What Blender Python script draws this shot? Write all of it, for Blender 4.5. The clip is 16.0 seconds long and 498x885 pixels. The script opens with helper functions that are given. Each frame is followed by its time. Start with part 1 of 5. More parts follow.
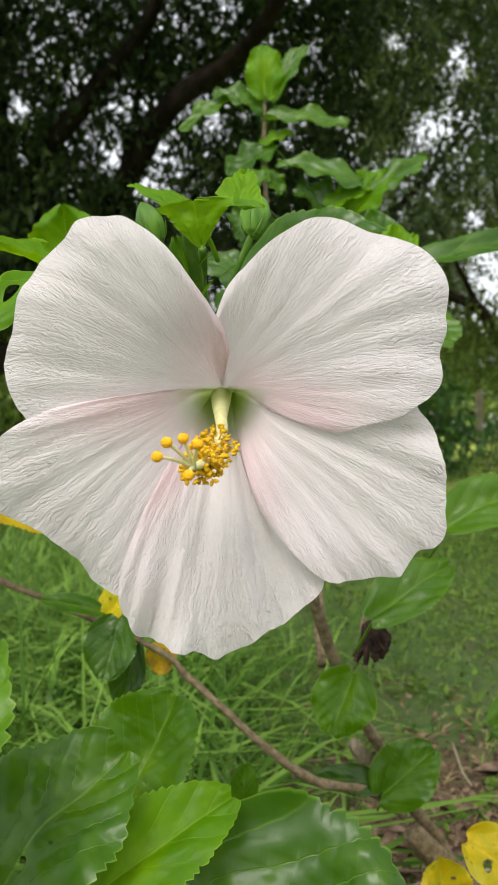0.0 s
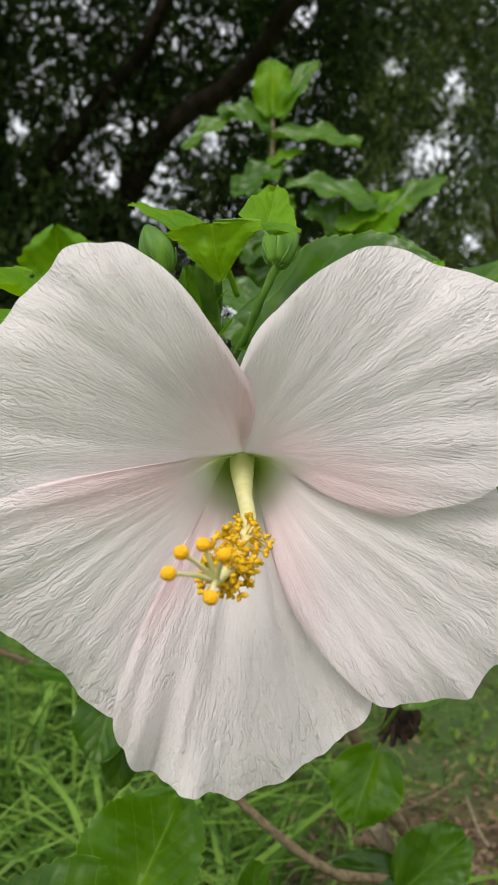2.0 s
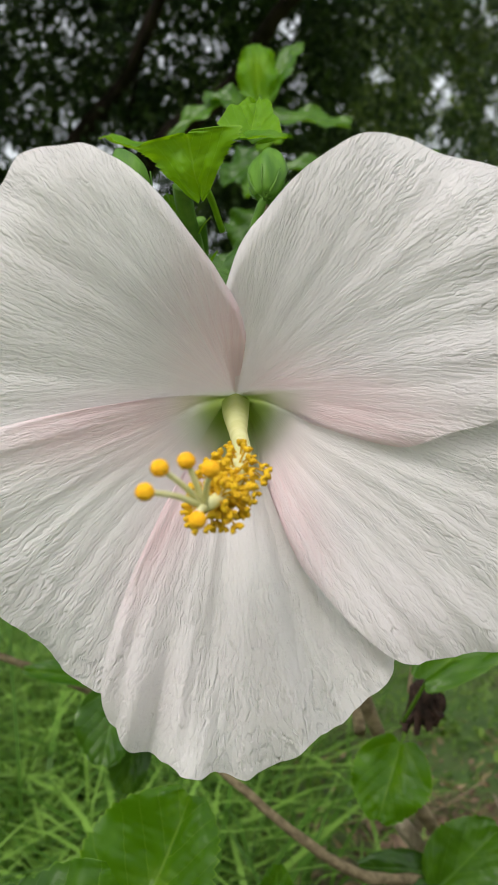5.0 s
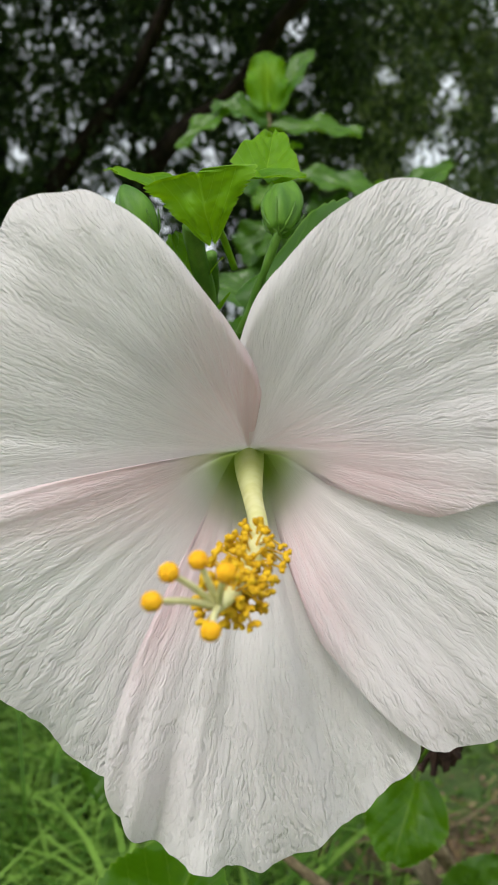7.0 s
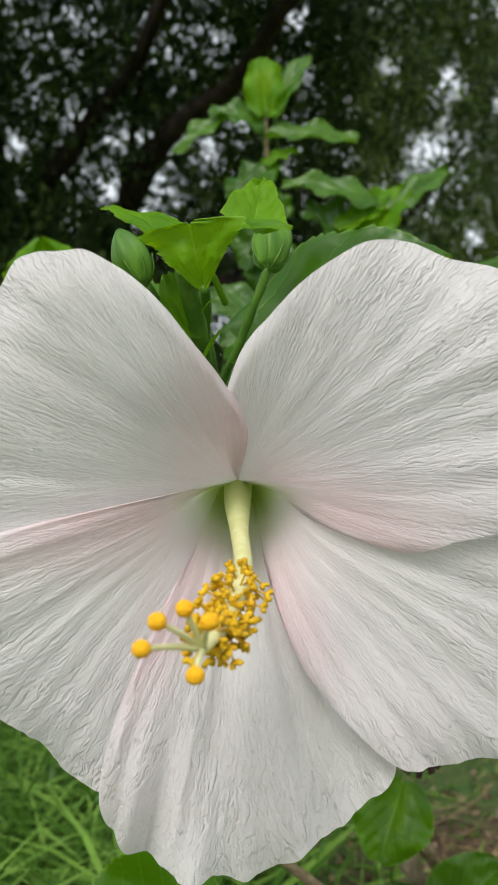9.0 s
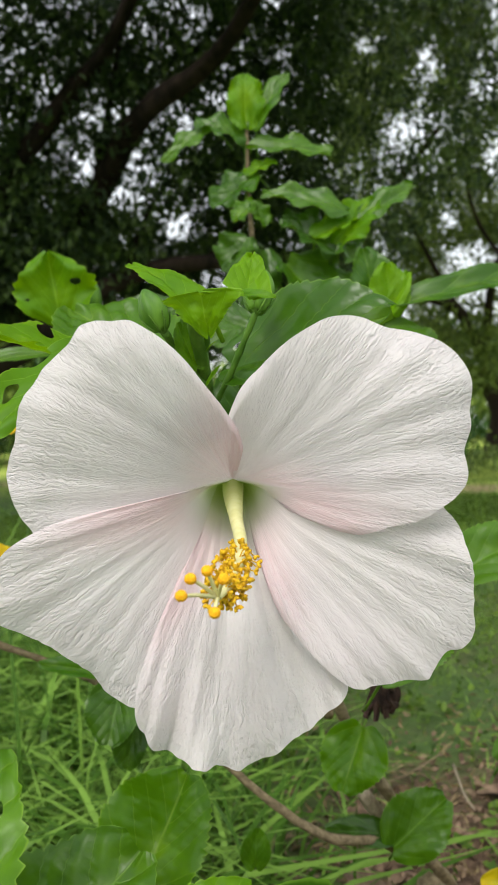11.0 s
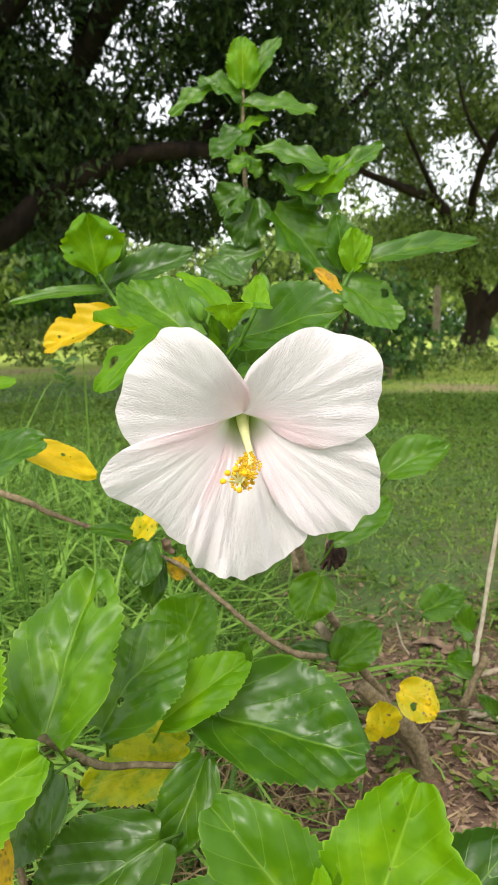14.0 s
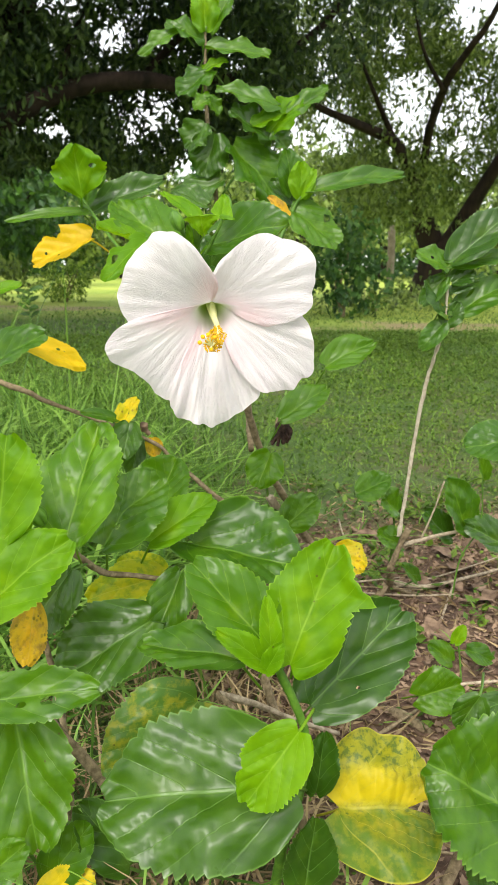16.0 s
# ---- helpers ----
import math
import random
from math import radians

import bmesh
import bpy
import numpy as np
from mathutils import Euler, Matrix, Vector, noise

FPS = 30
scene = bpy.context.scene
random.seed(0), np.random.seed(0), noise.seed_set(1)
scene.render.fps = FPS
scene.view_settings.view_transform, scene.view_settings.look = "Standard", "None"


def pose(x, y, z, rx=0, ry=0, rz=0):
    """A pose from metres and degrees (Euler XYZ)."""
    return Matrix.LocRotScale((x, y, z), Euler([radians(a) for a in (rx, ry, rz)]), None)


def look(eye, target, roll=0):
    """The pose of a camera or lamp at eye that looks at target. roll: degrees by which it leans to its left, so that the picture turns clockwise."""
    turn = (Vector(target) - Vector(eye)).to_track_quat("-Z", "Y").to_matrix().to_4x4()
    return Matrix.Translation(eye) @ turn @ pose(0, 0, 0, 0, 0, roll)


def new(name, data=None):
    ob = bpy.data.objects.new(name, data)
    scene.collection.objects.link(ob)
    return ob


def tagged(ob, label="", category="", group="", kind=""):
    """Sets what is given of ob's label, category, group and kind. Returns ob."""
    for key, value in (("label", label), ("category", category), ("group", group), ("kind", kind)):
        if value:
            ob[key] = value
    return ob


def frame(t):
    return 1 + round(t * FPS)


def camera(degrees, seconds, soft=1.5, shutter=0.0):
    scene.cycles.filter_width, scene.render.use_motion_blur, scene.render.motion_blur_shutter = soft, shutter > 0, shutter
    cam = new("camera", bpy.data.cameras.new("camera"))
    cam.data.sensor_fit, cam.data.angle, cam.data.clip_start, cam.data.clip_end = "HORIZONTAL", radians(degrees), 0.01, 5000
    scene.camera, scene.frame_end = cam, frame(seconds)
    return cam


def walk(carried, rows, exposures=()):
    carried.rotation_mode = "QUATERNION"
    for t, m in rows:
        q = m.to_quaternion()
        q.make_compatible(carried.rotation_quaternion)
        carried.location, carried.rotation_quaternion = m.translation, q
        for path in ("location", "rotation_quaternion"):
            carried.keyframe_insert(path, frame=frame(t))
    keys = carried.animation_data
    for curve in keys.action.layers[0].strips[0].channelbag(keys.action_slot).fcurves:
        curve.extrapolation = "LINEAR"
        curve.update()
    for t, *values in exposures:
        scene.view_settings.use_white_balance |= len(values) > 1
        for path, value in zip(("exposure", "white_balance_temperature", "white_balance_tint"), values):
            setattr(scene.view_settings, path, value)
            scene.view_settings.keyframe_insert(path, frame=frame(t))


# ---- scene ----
cam = camera(36.2, 16.0, soft=0.6)
METRES, EYE, TILT, LEAN, TURN = 0.515, 0.41, -0.7, 0.0, 0.0
ROWS = [
    (0.0, 0.0, 0.0, 0.0, 0.0, 0.0, -0.0),
    (0.5, 0.0006, 0.0321, 0.0049, 0.36, 0.68, 0.44),
    (1.0, -0.0022, 0.0477, 0.0145, 0.3, 1.19, 0.21),
    (1.5, -0.0051, 0.0718, 0.0185, 0.11, 1.68, 0.22),
    (2.0, -0.0173, 0.0962, 0.0315, -0.33, 1.47, -0.34),
    (2.5, -0.0182, 0.1037, 0.0303, -0.1, 0.85, 0.23),
    (3.0, -0.0134, 0.1081, 0.0179, -0.43, 2.68, 1.12),
    (3.5, -0.0099, 0.1092, 0.0084, -0.06, 3.93, 1.75),
    (4.0, -0.0116, 0.1187, -0.0086, -0.11, 2.96, 2.22),
    (6.5, -0.0134, 0.1598, 0.0167, 0.53, 2.43, 2.6),
    (7.0, -0.0149, 0.1631, 0.0238, 0.67, 2.58, 2.35),
    (7.5, -0.0083, 0.16, 0.0264, 0.41, 2.23, 2.26),
    (8.0, -0.0033, 0.1453, 0.0319, 0.66, 2.05, 2.47),
    (8.5, -0.0048, 0.1439, 0.0416, 0.56, 2.19, 2.28),
    (9.0, -0.0094, 0.1434, 0.0428, 0.51, 1.88, 2.05),
    (11.5, -0.0274, -0.0541, 0.0715, -1.82, -0.07, 1.55),
    (12.0, -0.0398, -0.1331, 0.0825, -2.1, -0.52, 1.16),
    (12.5, -0.0395, -0.1637, 0.0821, -2.47, -1.89, 1.07),
    (13.0, -0.0468, -0.2027, 0.0884, -2.58, -3.23, 1.17),
    (13.5, -0.0526, -0.2403, 0.1044, -2.39, -5.54, 0.67),
    (14.0, -0.0551, -0.2954, 0.1188, -3.1, -7.98, 0.33),
    (14.5, -0.0698, -0.3645, 0.1167, -3.59, -9.97, 0.39),
    (15.0, -0.0701, -0.4189, 0.1189, -5.21, -11.11, 0.07),
    (15.5, -0.0814, -0.5036, 0.1068, -5.89, -11.32, 0.1),
    (16.0, -0.088, -0.5742, 0.0729, -6.42, -12.34, -0.33),
]
EXPOSURES = [(0.0, 0.0, 6500, 10), (2.0, -0.2, 6500, 10), (4.0, -0.2, 6450, 9), (6.5, -0.21, 6280, 5), (9.0, -0.22, 6280, 5), (11.5, 0.08, 6450, 9), (12.5, 0.25, 6500, 10), (14.5, 0.47, 6500, 10), (16.0, 0.52, 6500, 10)]
# the lens keeps the flower in focus and lets the distance go soft
cam.data.dof.use_dof, cam.data.dof.aperture_fstop = True, 36.0
walk(cam, [(t, pose(0, 0, EYE, TILT, LEAN, TURN) @ pose(METRES * x, METRES * y, METRES * z, 90 + pitch, roll, yaw)) for t, x, y, z, yaw, pitch, roll in ROWS], EXPOSURES)

# ---- light: bright overcast sky with a weak wide sun behind the camera ----
world = bpy.data.worlds.new("sky")
scene.world = world
world.use_nodes = True
wn = world.node_tree.nodes
sky = wn.new("ShaderNodeTexSky")
sky.sky_type = "NISHITA"
sky.sun_disc = False
sky.sun_elevation, sky.sun_rotation = radians(47), radians(198)
sky.air_density, sky.dust_density, sky.ozone_density = 1.0, 6.0, 1.0
# thin bright cloud over the blue: the sky texture veiled with white
veil = wn.new("ShaderNodeMix")
veil.data_type = "RGBA"
veil.inputs[0].default_value = 0.62
veil.inputs[7].default_value = (10.4, 10.4, 10.25, 1)
world.node_tree.links.new(sky.outputs[0], veil.inputs[6])
wn["Background"].inputs[1].default_value = 0.163
world.node_tree.links.new(veil.outputs[2], wn["Background"].inputs[0])
sun_data = bpy.data.lights.new("sun", "SUN")
sun_data.energy, sun_data.angle, sun_data.color = 1.9, radians(20), (1.0, 0.97, 0.935)
sun = new("sun", sun_data)
sun.matrix_world = look((-4.0, -12.0, 13.5), (0, 0, 0))


# ---- materials ----
class Nodes:
    """A small hand for node trees."""

    def __init__(self, name, rough=0.6):
        self.m = bpy.data.materials.new(name)
        self.m.use_nodes = True
        self.t = self.m.node_tree
        self.b = self.t.nodes["Principled BSDF"]
        self.b.inputs["Roughness"].default_value = rough

    def add(self, kind, **sets):
        n = self.t.nodes.new("ShaderNode" + kind)
        for k, v in sets.items():
            n.inputs[k].default_value = v
        return n

    def link(self, a, b):
        self.t.links.new(a, b)

    def math(self, op, a, b=None, c=None):
        n = self.t.nodes.new("ShaderNodeMath")
        n.operation = op
        for i, v in enumerate((a, b, c)):
            if v is None:
                continue
            if isinstance(v, (int, float)):
                n.inputs[i].default_value = v
            else:
                self.link(v, n.inputs[i])
        return n.outputs[0]

    def range(self, v, lo, hi, a=0.0, b=1.0):
        n = self.t.nodes.new("ShaderNodeMapRange")
        n.interpolation_type = "SMOOTHSTEP"
        self.link(v, n.inputs[0])
        for i, w in enumerate((lo, hi, a, b)):
            n.inputs[i + 1].default_value = w
        return n.outputs[0]

    def mix(self, f, a, b):
        n = self.t.nodes.new("ShaderNodeMix")
        n.data_type = "RGBA"
        for sock, v in ((n.inputs[0], f), (n.inputs[6], a), (n.inputs[7], b)):
            if isinstance(v, (int, float)):
                sock.default_value = v
            elif isinstance(v, tuple):
                sock.default_value = (*v, 1)
            else:
                self.link(v, sock)
        return n.outputs[2]

    def noise(self, vec, scale, detail=3.0, rough=0.55):
        n = self.add("TexNoise", Scale=scale, Detail=detail, Roughness=rough)
        if vec is not None:
            self.link(vec, n.inputs["Vector"])
        return n.outputs["Fac"]

    def vec(self, x, y, z=0.0):
        n = self.t.nodes.new("ShaderNodeCombineXYZ")
        for i, v in enumerate((x, y, z)):
            if isinstance(v, (int, float)):
                n.inputs[i].default_value = v
            else:
                self.link(v, n.inputs[i])
        return n.outputs[0]

    def uv(self, name="UVMap"):
        n = self.t.nodes.new("ShaderNodeUVMap")
        n.uv_map = name
        s = self.t.nodes.new("ShaderNodeSeparateXYZ")
        self.link(n.outputs[0], s.inputs[0])
        return s.outputs[0], s.outputs[1]

    def obj(self):
        return self.t.nodes.new("ShaderNodeTexCoord").outputs["Object"]

    def world(self):
        return self.t.nodes.new("ShaderNodeNewGeometry").outputs["Position"]

    def random(self):
        return self.t.nodes.new("ShaderNodeObjectInfo").outputs["Random"]

    def island(self):
        return self.t.nodes.new("ShaderNodeNewGeometry").outputs["Random Per Island"]

    def bump(self, height, strength=0.4, distance=0.001):
        n = self.add("Bump", Strength=strength, Distance=distance)
        self.link(height, n.inputs["Height"])
        self.link(n.outputs[0], self.b.inputs["Normal"])
        return n.outputs[0]

    def thin(self, colour, amount, normal=None):
        """Lets part of the light through a thin sheet."""
        tr = self.add("BsdfTranslucent")
        if isinstance(colour, tuple):
            tr.inputs[0].default_value = (*colour, 1)
        else:
            self.link(colour, tr.inputs[0])
        if normal is not None:
            self.link(normal, tr.inputs["Normal"])
        mx = self.add("MixShader", Fac=amount)
        self.link(self.b.outputs[0], mx.inputs[1])
        self.link(tr.outputs[0], mx.inputs[2])
        self.link(mx.outputs[0], self.t.nodes["Material Output"].inputs[0])


def leaf_material(name, low, high, vein, gloss, spots=None, sheer=0.3, half=None, shine=0.3):
    """A hibiscus leaf: midrib and side veins follow the blade, with blotches and a waxy gloss."""
    n = Nodes(name, gloss)
    u, v = n.uv()
    au = n.math("ABSOLUTE", u)
    ob = n.obj()
    blotch = n.noise(ob, 60.0, 4.0)
    shift = n.math("MULTIPLY_ADD", n.random(), 0.35, -0.17)
    base = n.mix(n.range(n.math("ADD", blotch, shift), 0.3, 0.75), low, high)
    fine = n.noise(ob, 900.0, 2.0)
    base = n.mix(n.math("MULTIPLY", fine, 0.25), base, tuple(c * 0.6 for c in low))
    if spots:
        f = n.math("MULTIPLY", n.range(n.noise(ob, 190.0 if half else 110.0, 4.0, 0.65), 0.45, 0.64), 0.8 if half else 1.0)
        base = n.mix(f, base, spots)
        if low[0] > 0.45:
            dots = n.t.nodes.new("ShaderNodeTexVoronoi")
            dots.inputs["Scale"].default_value = 210.0
            n.link(ob, dots.inputs["Vector"])
            base = n.mix(n.math("MULTIPLY", n.range(dots.outputs["Distance"], 0.34, 0.18), n.range(n.noise(ob, 65.0, 3.0), 0.44, 0.54)), base, (0.13, 0.085, 0.012))
    if half:
        side_mix = n.range(n.math("ADD", u, n.math("MULTIPLY_ADD", n.noise(ob, 70.0, 3.0), 0.5, -0.25)), 0.0, 0.2)
        base = n.mix(n.math("MULTIPLY", side_mix, n.range(n.noise(ob, 120.0, 4.0, 0.6), 0.36, 0.62, 1.0, 0.6)), base, half)
        uj = n.math("ADD", u, n.math("MULTIPLY_ADD", n.noise(ob, 60.0, 3.0), 0.7, -0.35))
        band = n.math("MULTIPLY", n.range(n.math("ADD", u, 0.18), 0.22, 0.02), n.range(uj, -0.62, -0.2))
        base = n.mix(n.math("MULTIPLY", band, 0.9), base, (0.66, 0.52, 0.006))
    # a yellower flush spreads unevenly from the midrib
    yellowing = n.math("MULTIPLY", n.range(n.noise(ob, 42.0, 4.0, 0.6), 0.46, 0.66), n.range(au, 0.75, 0.0))
    base = n.mix(n.math("MULTIPLY", yellowing, 0.38), base, tuple(c * f for c, f in zip(high, (1.75, 1.3, 1.0))))
    # side veins run forward from the midrib
    k, edge = n.uv("veins")
    saw = n.math("ABSOLUTE", n.math("SUBTRACT", n.math("FRACT", k), 0.5))
    side = n.math("MULTIPLY", n.range(saw, 0.46, 0.5), n.range(edge, 1.0, 0.6, 0.25, 0.9))
    mid = n.range(edge, 0.036, 0.010)
    veins = n.math("MAXIMUM", side, mid)
    base = n.mix(n.math("MULTIPLY", veins, 0.5), base, vein)
    base = n.mix(n.math("MULTIPLY", n.range(edge, 0.965, 0.995), 0.7), base, vein)
    # rusty pin-pricks and chewed specks
    prick = n.t.nodes.new("ShaderNodeTexVoronoi")
    prick.inputs["Scale"].default_value = 95.0
    n.link(ob, prick.inputs["Vector"])
    base = n.mix(n.math("MULTIPLY", n.range(prick.outputs["Distance"], 0.09, 0.04), n.range(n.noise(ob, 35.0, 2.0), 0.56, 0.60)), base, (0.07, 0.05, 0.015))
    n.link(base, n.b.inputs["Base Color"])
    skin = n.math("ADD", n.math("MULTIPLY", n.noise(ob, 120.0, 2.0), 0.12), n.math("MULTIPLY", n.noise(ob, 480.0, 3.0), 0.12))
    n.bump(n.math("ADD", skin, n.math("MULTIPLY", veins, -0.45)), 0.5, 0.0009)
    n.b.inputs["Specular IOR Level"].default_value = shine
    rough = n.math("MAXIMUM", n.math("MULTIPLY_ADD", n.noise(ob, 40.0, 3.0), 0.36, gloss - 0.14), 0.2)
    n.link(rough, n.b.inputs["Roughness"])
    bright = n.mix(0.55, base, tuple(min(1, c * f) for c, f in zip(high, (2.7, 2.25, 1.0))))
    n.thin(base if half else bright, sheer)
    return n.m


LEAF = {
    "bright": leaf_material("young_leaf", (0.078, 0.206, 0.001), (0.150, 0.318, 0.002), (0.26, 0.44, 0.03), 0.42, sheer=0.36, shine=0.2),
    "mid": leaf_material("leaf_green", (0.032, 0.104, 0.002), (0.072, 0.178, 0.003), (0.16, 0.31, 0.03), 0.32, shine=0.40),
    "fresh": leaf_material("leaf_fresh", (0.052, 0.146, 0.001), (0.102, 0.240, 0.002), (0.20, 0.34, 0.03), 0.34, sheer=0.32, shine=0.33),
    "dark": leaf_material("leaf_dark", (0.024, 0.074, 0.004), (0.050, 0.126, 0.006), (0.14, 0.27, 0.05), 0.31, sheer=0.22, shine=0.42),
    "yellow": leaf_material("leaf_yellow", (0.50, 0.38, 0.004), (0.68, 0.53, 0.006), (0.70, 0.55, 0.05), 0.5, spots=(0.40, 0.38, 0.012), sheer=0.3),
    "golden": leaf_material("leaf_golden", (0.66, 0.42, 0.004), (0.80, 0.56, 0.008), (0.74, 0.52, 0.04), 0.45, sheer=0.35),
    "orange": leaf_material("leaf_orange", (0.48, 0.26, 0.012), (0.66, 0.42, 0.016), (0.50, 0.36, 0.08), 0.6, spots=(0.30, 0.16, 0.03), sheer=0.3),
    "patch": leaf_material("leaf_turning", (0.38, 0.42, 0.006), (0.62, 0.58, 0.008), (0.55, 0.52, 0.06), 0.42, spots=(0.14, 0.27, 0.010), sheer=0.3),
    "half": leaf_material("leaf_half_turned", (0.30, 0.31, 0.015), (0.44, 0.42, 0.015), (0.50, 0.46, 0.05), 0.46, spots=(0.06, 0.12, 0.02), sheer=0.3, half=(0.085, 0.17, 0.008)),
    "olive": leaf_material("leaf_olive", (0.06, 0.15, 0.02), (0.11, 0.21, 0.025), (0.2, 0.33, 0.07), 0.36, spots=(0.26, 0.27, 0.02), sheer=0.3),
}


def petal_material():
    n = Nodes("petal_white", 0.55)
    u, v = n.uv()
    r, cw = n.uv("span")
    # sparse crumples that fork and cross on their way to the rim, in patches between smoother cloth
    sway = n.math("MULTIPLY_ADD", n.noise(n.obj(), 110.0, 2.0), 0.032, u)
    drift = n.math("MULTIPLY_ADD", n.noise(n.obj(), 120.0, 2.0), 0.004, r)
    crinkle = n.noise(n.vec(n.math("MULTIPLY", sway, 95.0), n.math("MULTIPLY", drift, 190.0)), 1.0, 4.0, 0.6)
    crease = n.math("ABSOLUTE", n.math("SUBTRACT", n.noise(n.vec(n.math("MULTIPLY", sway, 66.0), n.math("MULTIPLY", drift, 150.0)), 1.0, 3.0, 0.5), 0.5))
    scale = n.noise(n.vec(n.math("MULTIPLY", sway, 120.0), n.math("MULTIPLY", r, 420.0)), 1.0, 2.0, 0.5)
    patch = n.range(n.noise(n.obj(), 38.0, 2.0), 0.36, 0.64, 0.5, 1.0)
    wav = n.noise(n.vec(n.math("MULTIPLY", u, 15.0), n.math("MULTIPLY", r, 30.0)), 1.0, 3.0)
    tint = n.noise(n.obj(), 45.0, 3.0)
    base = n.mix(n.range(tint, 0.35, 0.7), (0.828, 0.772, 0.794), (0.880, 0.832, 0.850))
    base = n.mix(n.math("MULTIPLY", n.range(crinkle, 0.52, 0.75), 0.05), base, (0.74, 0.71, 0.68))
    # pink flush along the free edge near the heart, pale green in the throat
    flush = n.math("MULTIPLY", n.range(cw, 0.019, 0.002), n.math("MULTIPLY", n.range(r, 0.011, 0.022), n.range(r, 0.066, 0.030)))
    base = n.mix(n.math("MULTIPLY", flush, n.range(n.math("ADD", n.math("MULTIPLY", wav, 0.5), n.math("MULTIPLY", crinkle, 0.5)), 0.3, 0.65, 0.24, 0.62)), base, (0.84, 0.55, 0.60))
    halo = n.math("MULTIPLY", n.range(r, 0.046, 0.012), 0.26)
    base = n.mix(halo, base, (0.86, 0.70, 0.72))
    base = n.mix(n.math("MULTIPLY", n.range(r, 0.017, 0.006), 0.75), base, (0.70, 0.74, 0.52))
    base = n.mix(n.range(r, 0.010, 0.004), base, (0.40, 0.50, 0.12))
    n.link(base, n.b.inputs["Base Color"])
    h = n.math("ADD", n.math("MULTIPLY", crinkle, 0.60), n.math("MULTIPLY", n.range(crease, 0.085, 0.0), 0.26))
    h = n.math("ADD", n.math("MULTIPLY", h, patch), n.math("ADD", n.math("MULTIPLY", wav, 0.5), n.math("MULTIPLY", scale, 0.22)))
    h = n.math("MULTIPLY", h, n.range(r, 0.015, 0.070, 0.15, 1.55))
    normal = n.bump(h, 0.75, 0.0010)
    n.b.inputs["Specular IOR Level"].default_value = 0.25
    n.b.inputs["Sheen Weight"].default_value = 0.15
    n.thin(base, 0.4, normal)
    return n.m


def plain(name, low, high, rough, scale, bump=0.3, depth=0.001, sheer=0.0, island=0.0, stretch=None):
    """A rough natural surface that varies at two scales."""
    n = Nodes(name, rough)
    p = n.obj()
    if stretch:
        mp = n.t.nodes.new("ShaderNodeMapping")
        mp.inputs["Scale"].default_value = stretch
        n.link(p, mp.inputs["Vector"])
        p = mp.outputs[0]
    f = n.noise(p, scale, 5.0, 0.6)
    if island:
        f = n.math("ADD", f, n.math("MULTIPLY_ADD", n.island(), island, -island / 2))
    base = n.mix(n.range(f, 0.3, 0.7), low, high)
    big = n.noise(n.world(), 0.9, 3.0)
    base = n.mix(n.math("MULTIPLY", n.range(big, 0.4, 0.65), 0.35), base, tuple(0.6 * c for c in low))
    n.link(base, n.b.inputs["Base Color"])
    n.b.inputs["Specular IOR Level"].default_value = 0.3
    n.bump(f, bump, depth)
    if sheer:
        n.thin(base, sheer)
    return n.m


PETAL = petal_material()
COLUMN = plain("column_cream", (0.78, 0.75, 0.38), (0.88, 0.85, 0.52), 0.5, 300.0, sheer=0.25)
POLLEN = plain("pollen_yellow", (0.56, 0.30, 0.004), (0.80, 0.52, 0.012), 0.7, 900.0, 0.5)
STIGMA = plain("stigma_orange", (0.86, 0.39, 0.005), (0.94, 0.52, 0.012), 0.75, 1500.0, 0.6)


def column_material():
    """Cream with a faint green foot where it leaves the throat."""
    n = Nodes("column_green_foot", 0.45)
    p = n.obj()
    s = n.t.nodes.new("ShaderNodeSeparateXYZ")
    n.link(p, s.inputs[0])
    base = n.mix(n.range(n.noise(p, 300.0, 4.0), 0.3, 0.7), (0.78, 0.76, 0.34), (0.88, 0.86, 0.50))
    base = n.mix(n.range(s.outputs[1], -0.024, 0.012), base, (0.46, 0.56, 0.14))
    n.link(base, n.b.inputs["Base Color"])
    n.bump(n.noise(p, 700.0, 3.0), 0.2, 0.0005)
    n.thin(base, 0.25)
    return n.m


COLUMN_GREEN = column_material()
STEM_GREEN = plain("stem_green", (0.05, 0.13, 0.01), (0.10, 0.21, 0.02), 0.5, 150.0)
BUD = plain("bud_green", (0.05, 0.14, 0.012), (0.13, 0.28, 0.02), 0.5, 120.0, stretch=(1, 1, 0.2), sheer=0.1)
BARK = plain("twig_bark", (0.13, 0.10, 0.055), (0.30, 0.235, 0.14), 0.85, 220.0, 0.8, 0.002)
PALE_BARK = plain("pale_bark", (0.22, 0.175, 0.115), (0.46, 0.39, 0.28), 0.88, 160.0, 0.8, 0.002)
DRY_BARK = plain("dry_bark", (0.42, 0.36, 0.26), (0.64, 0.58, 0.46), 0.88, 160.0, 0.8, 0.002)
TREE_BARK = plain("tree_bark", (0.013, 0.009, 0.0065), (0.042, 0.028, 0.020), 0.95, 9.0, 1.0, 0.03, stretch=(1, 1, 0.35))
CANOPY = plain("canopy_leaf", (0.029, 0.058, 0.020), (0.086, 0.142, 0.028), 0.5, 3.0, 0.0, island=0.8, sheer=0.12)
CANOPY_LIGHT = plain("canopy_leaf_light", (0.095, 0.150, 0.030), (0.27, 0.37, 0.080), 0.5, 3.0, 0.0, island=0.8, sheer=0.2)
SHRUB = plain("shrub_leaf", (0.03, 0.085, 0.02), (0.08, 0.18, 0.03), 0.5, 3.0, 0.0, island=0.7, sheer=0.2)
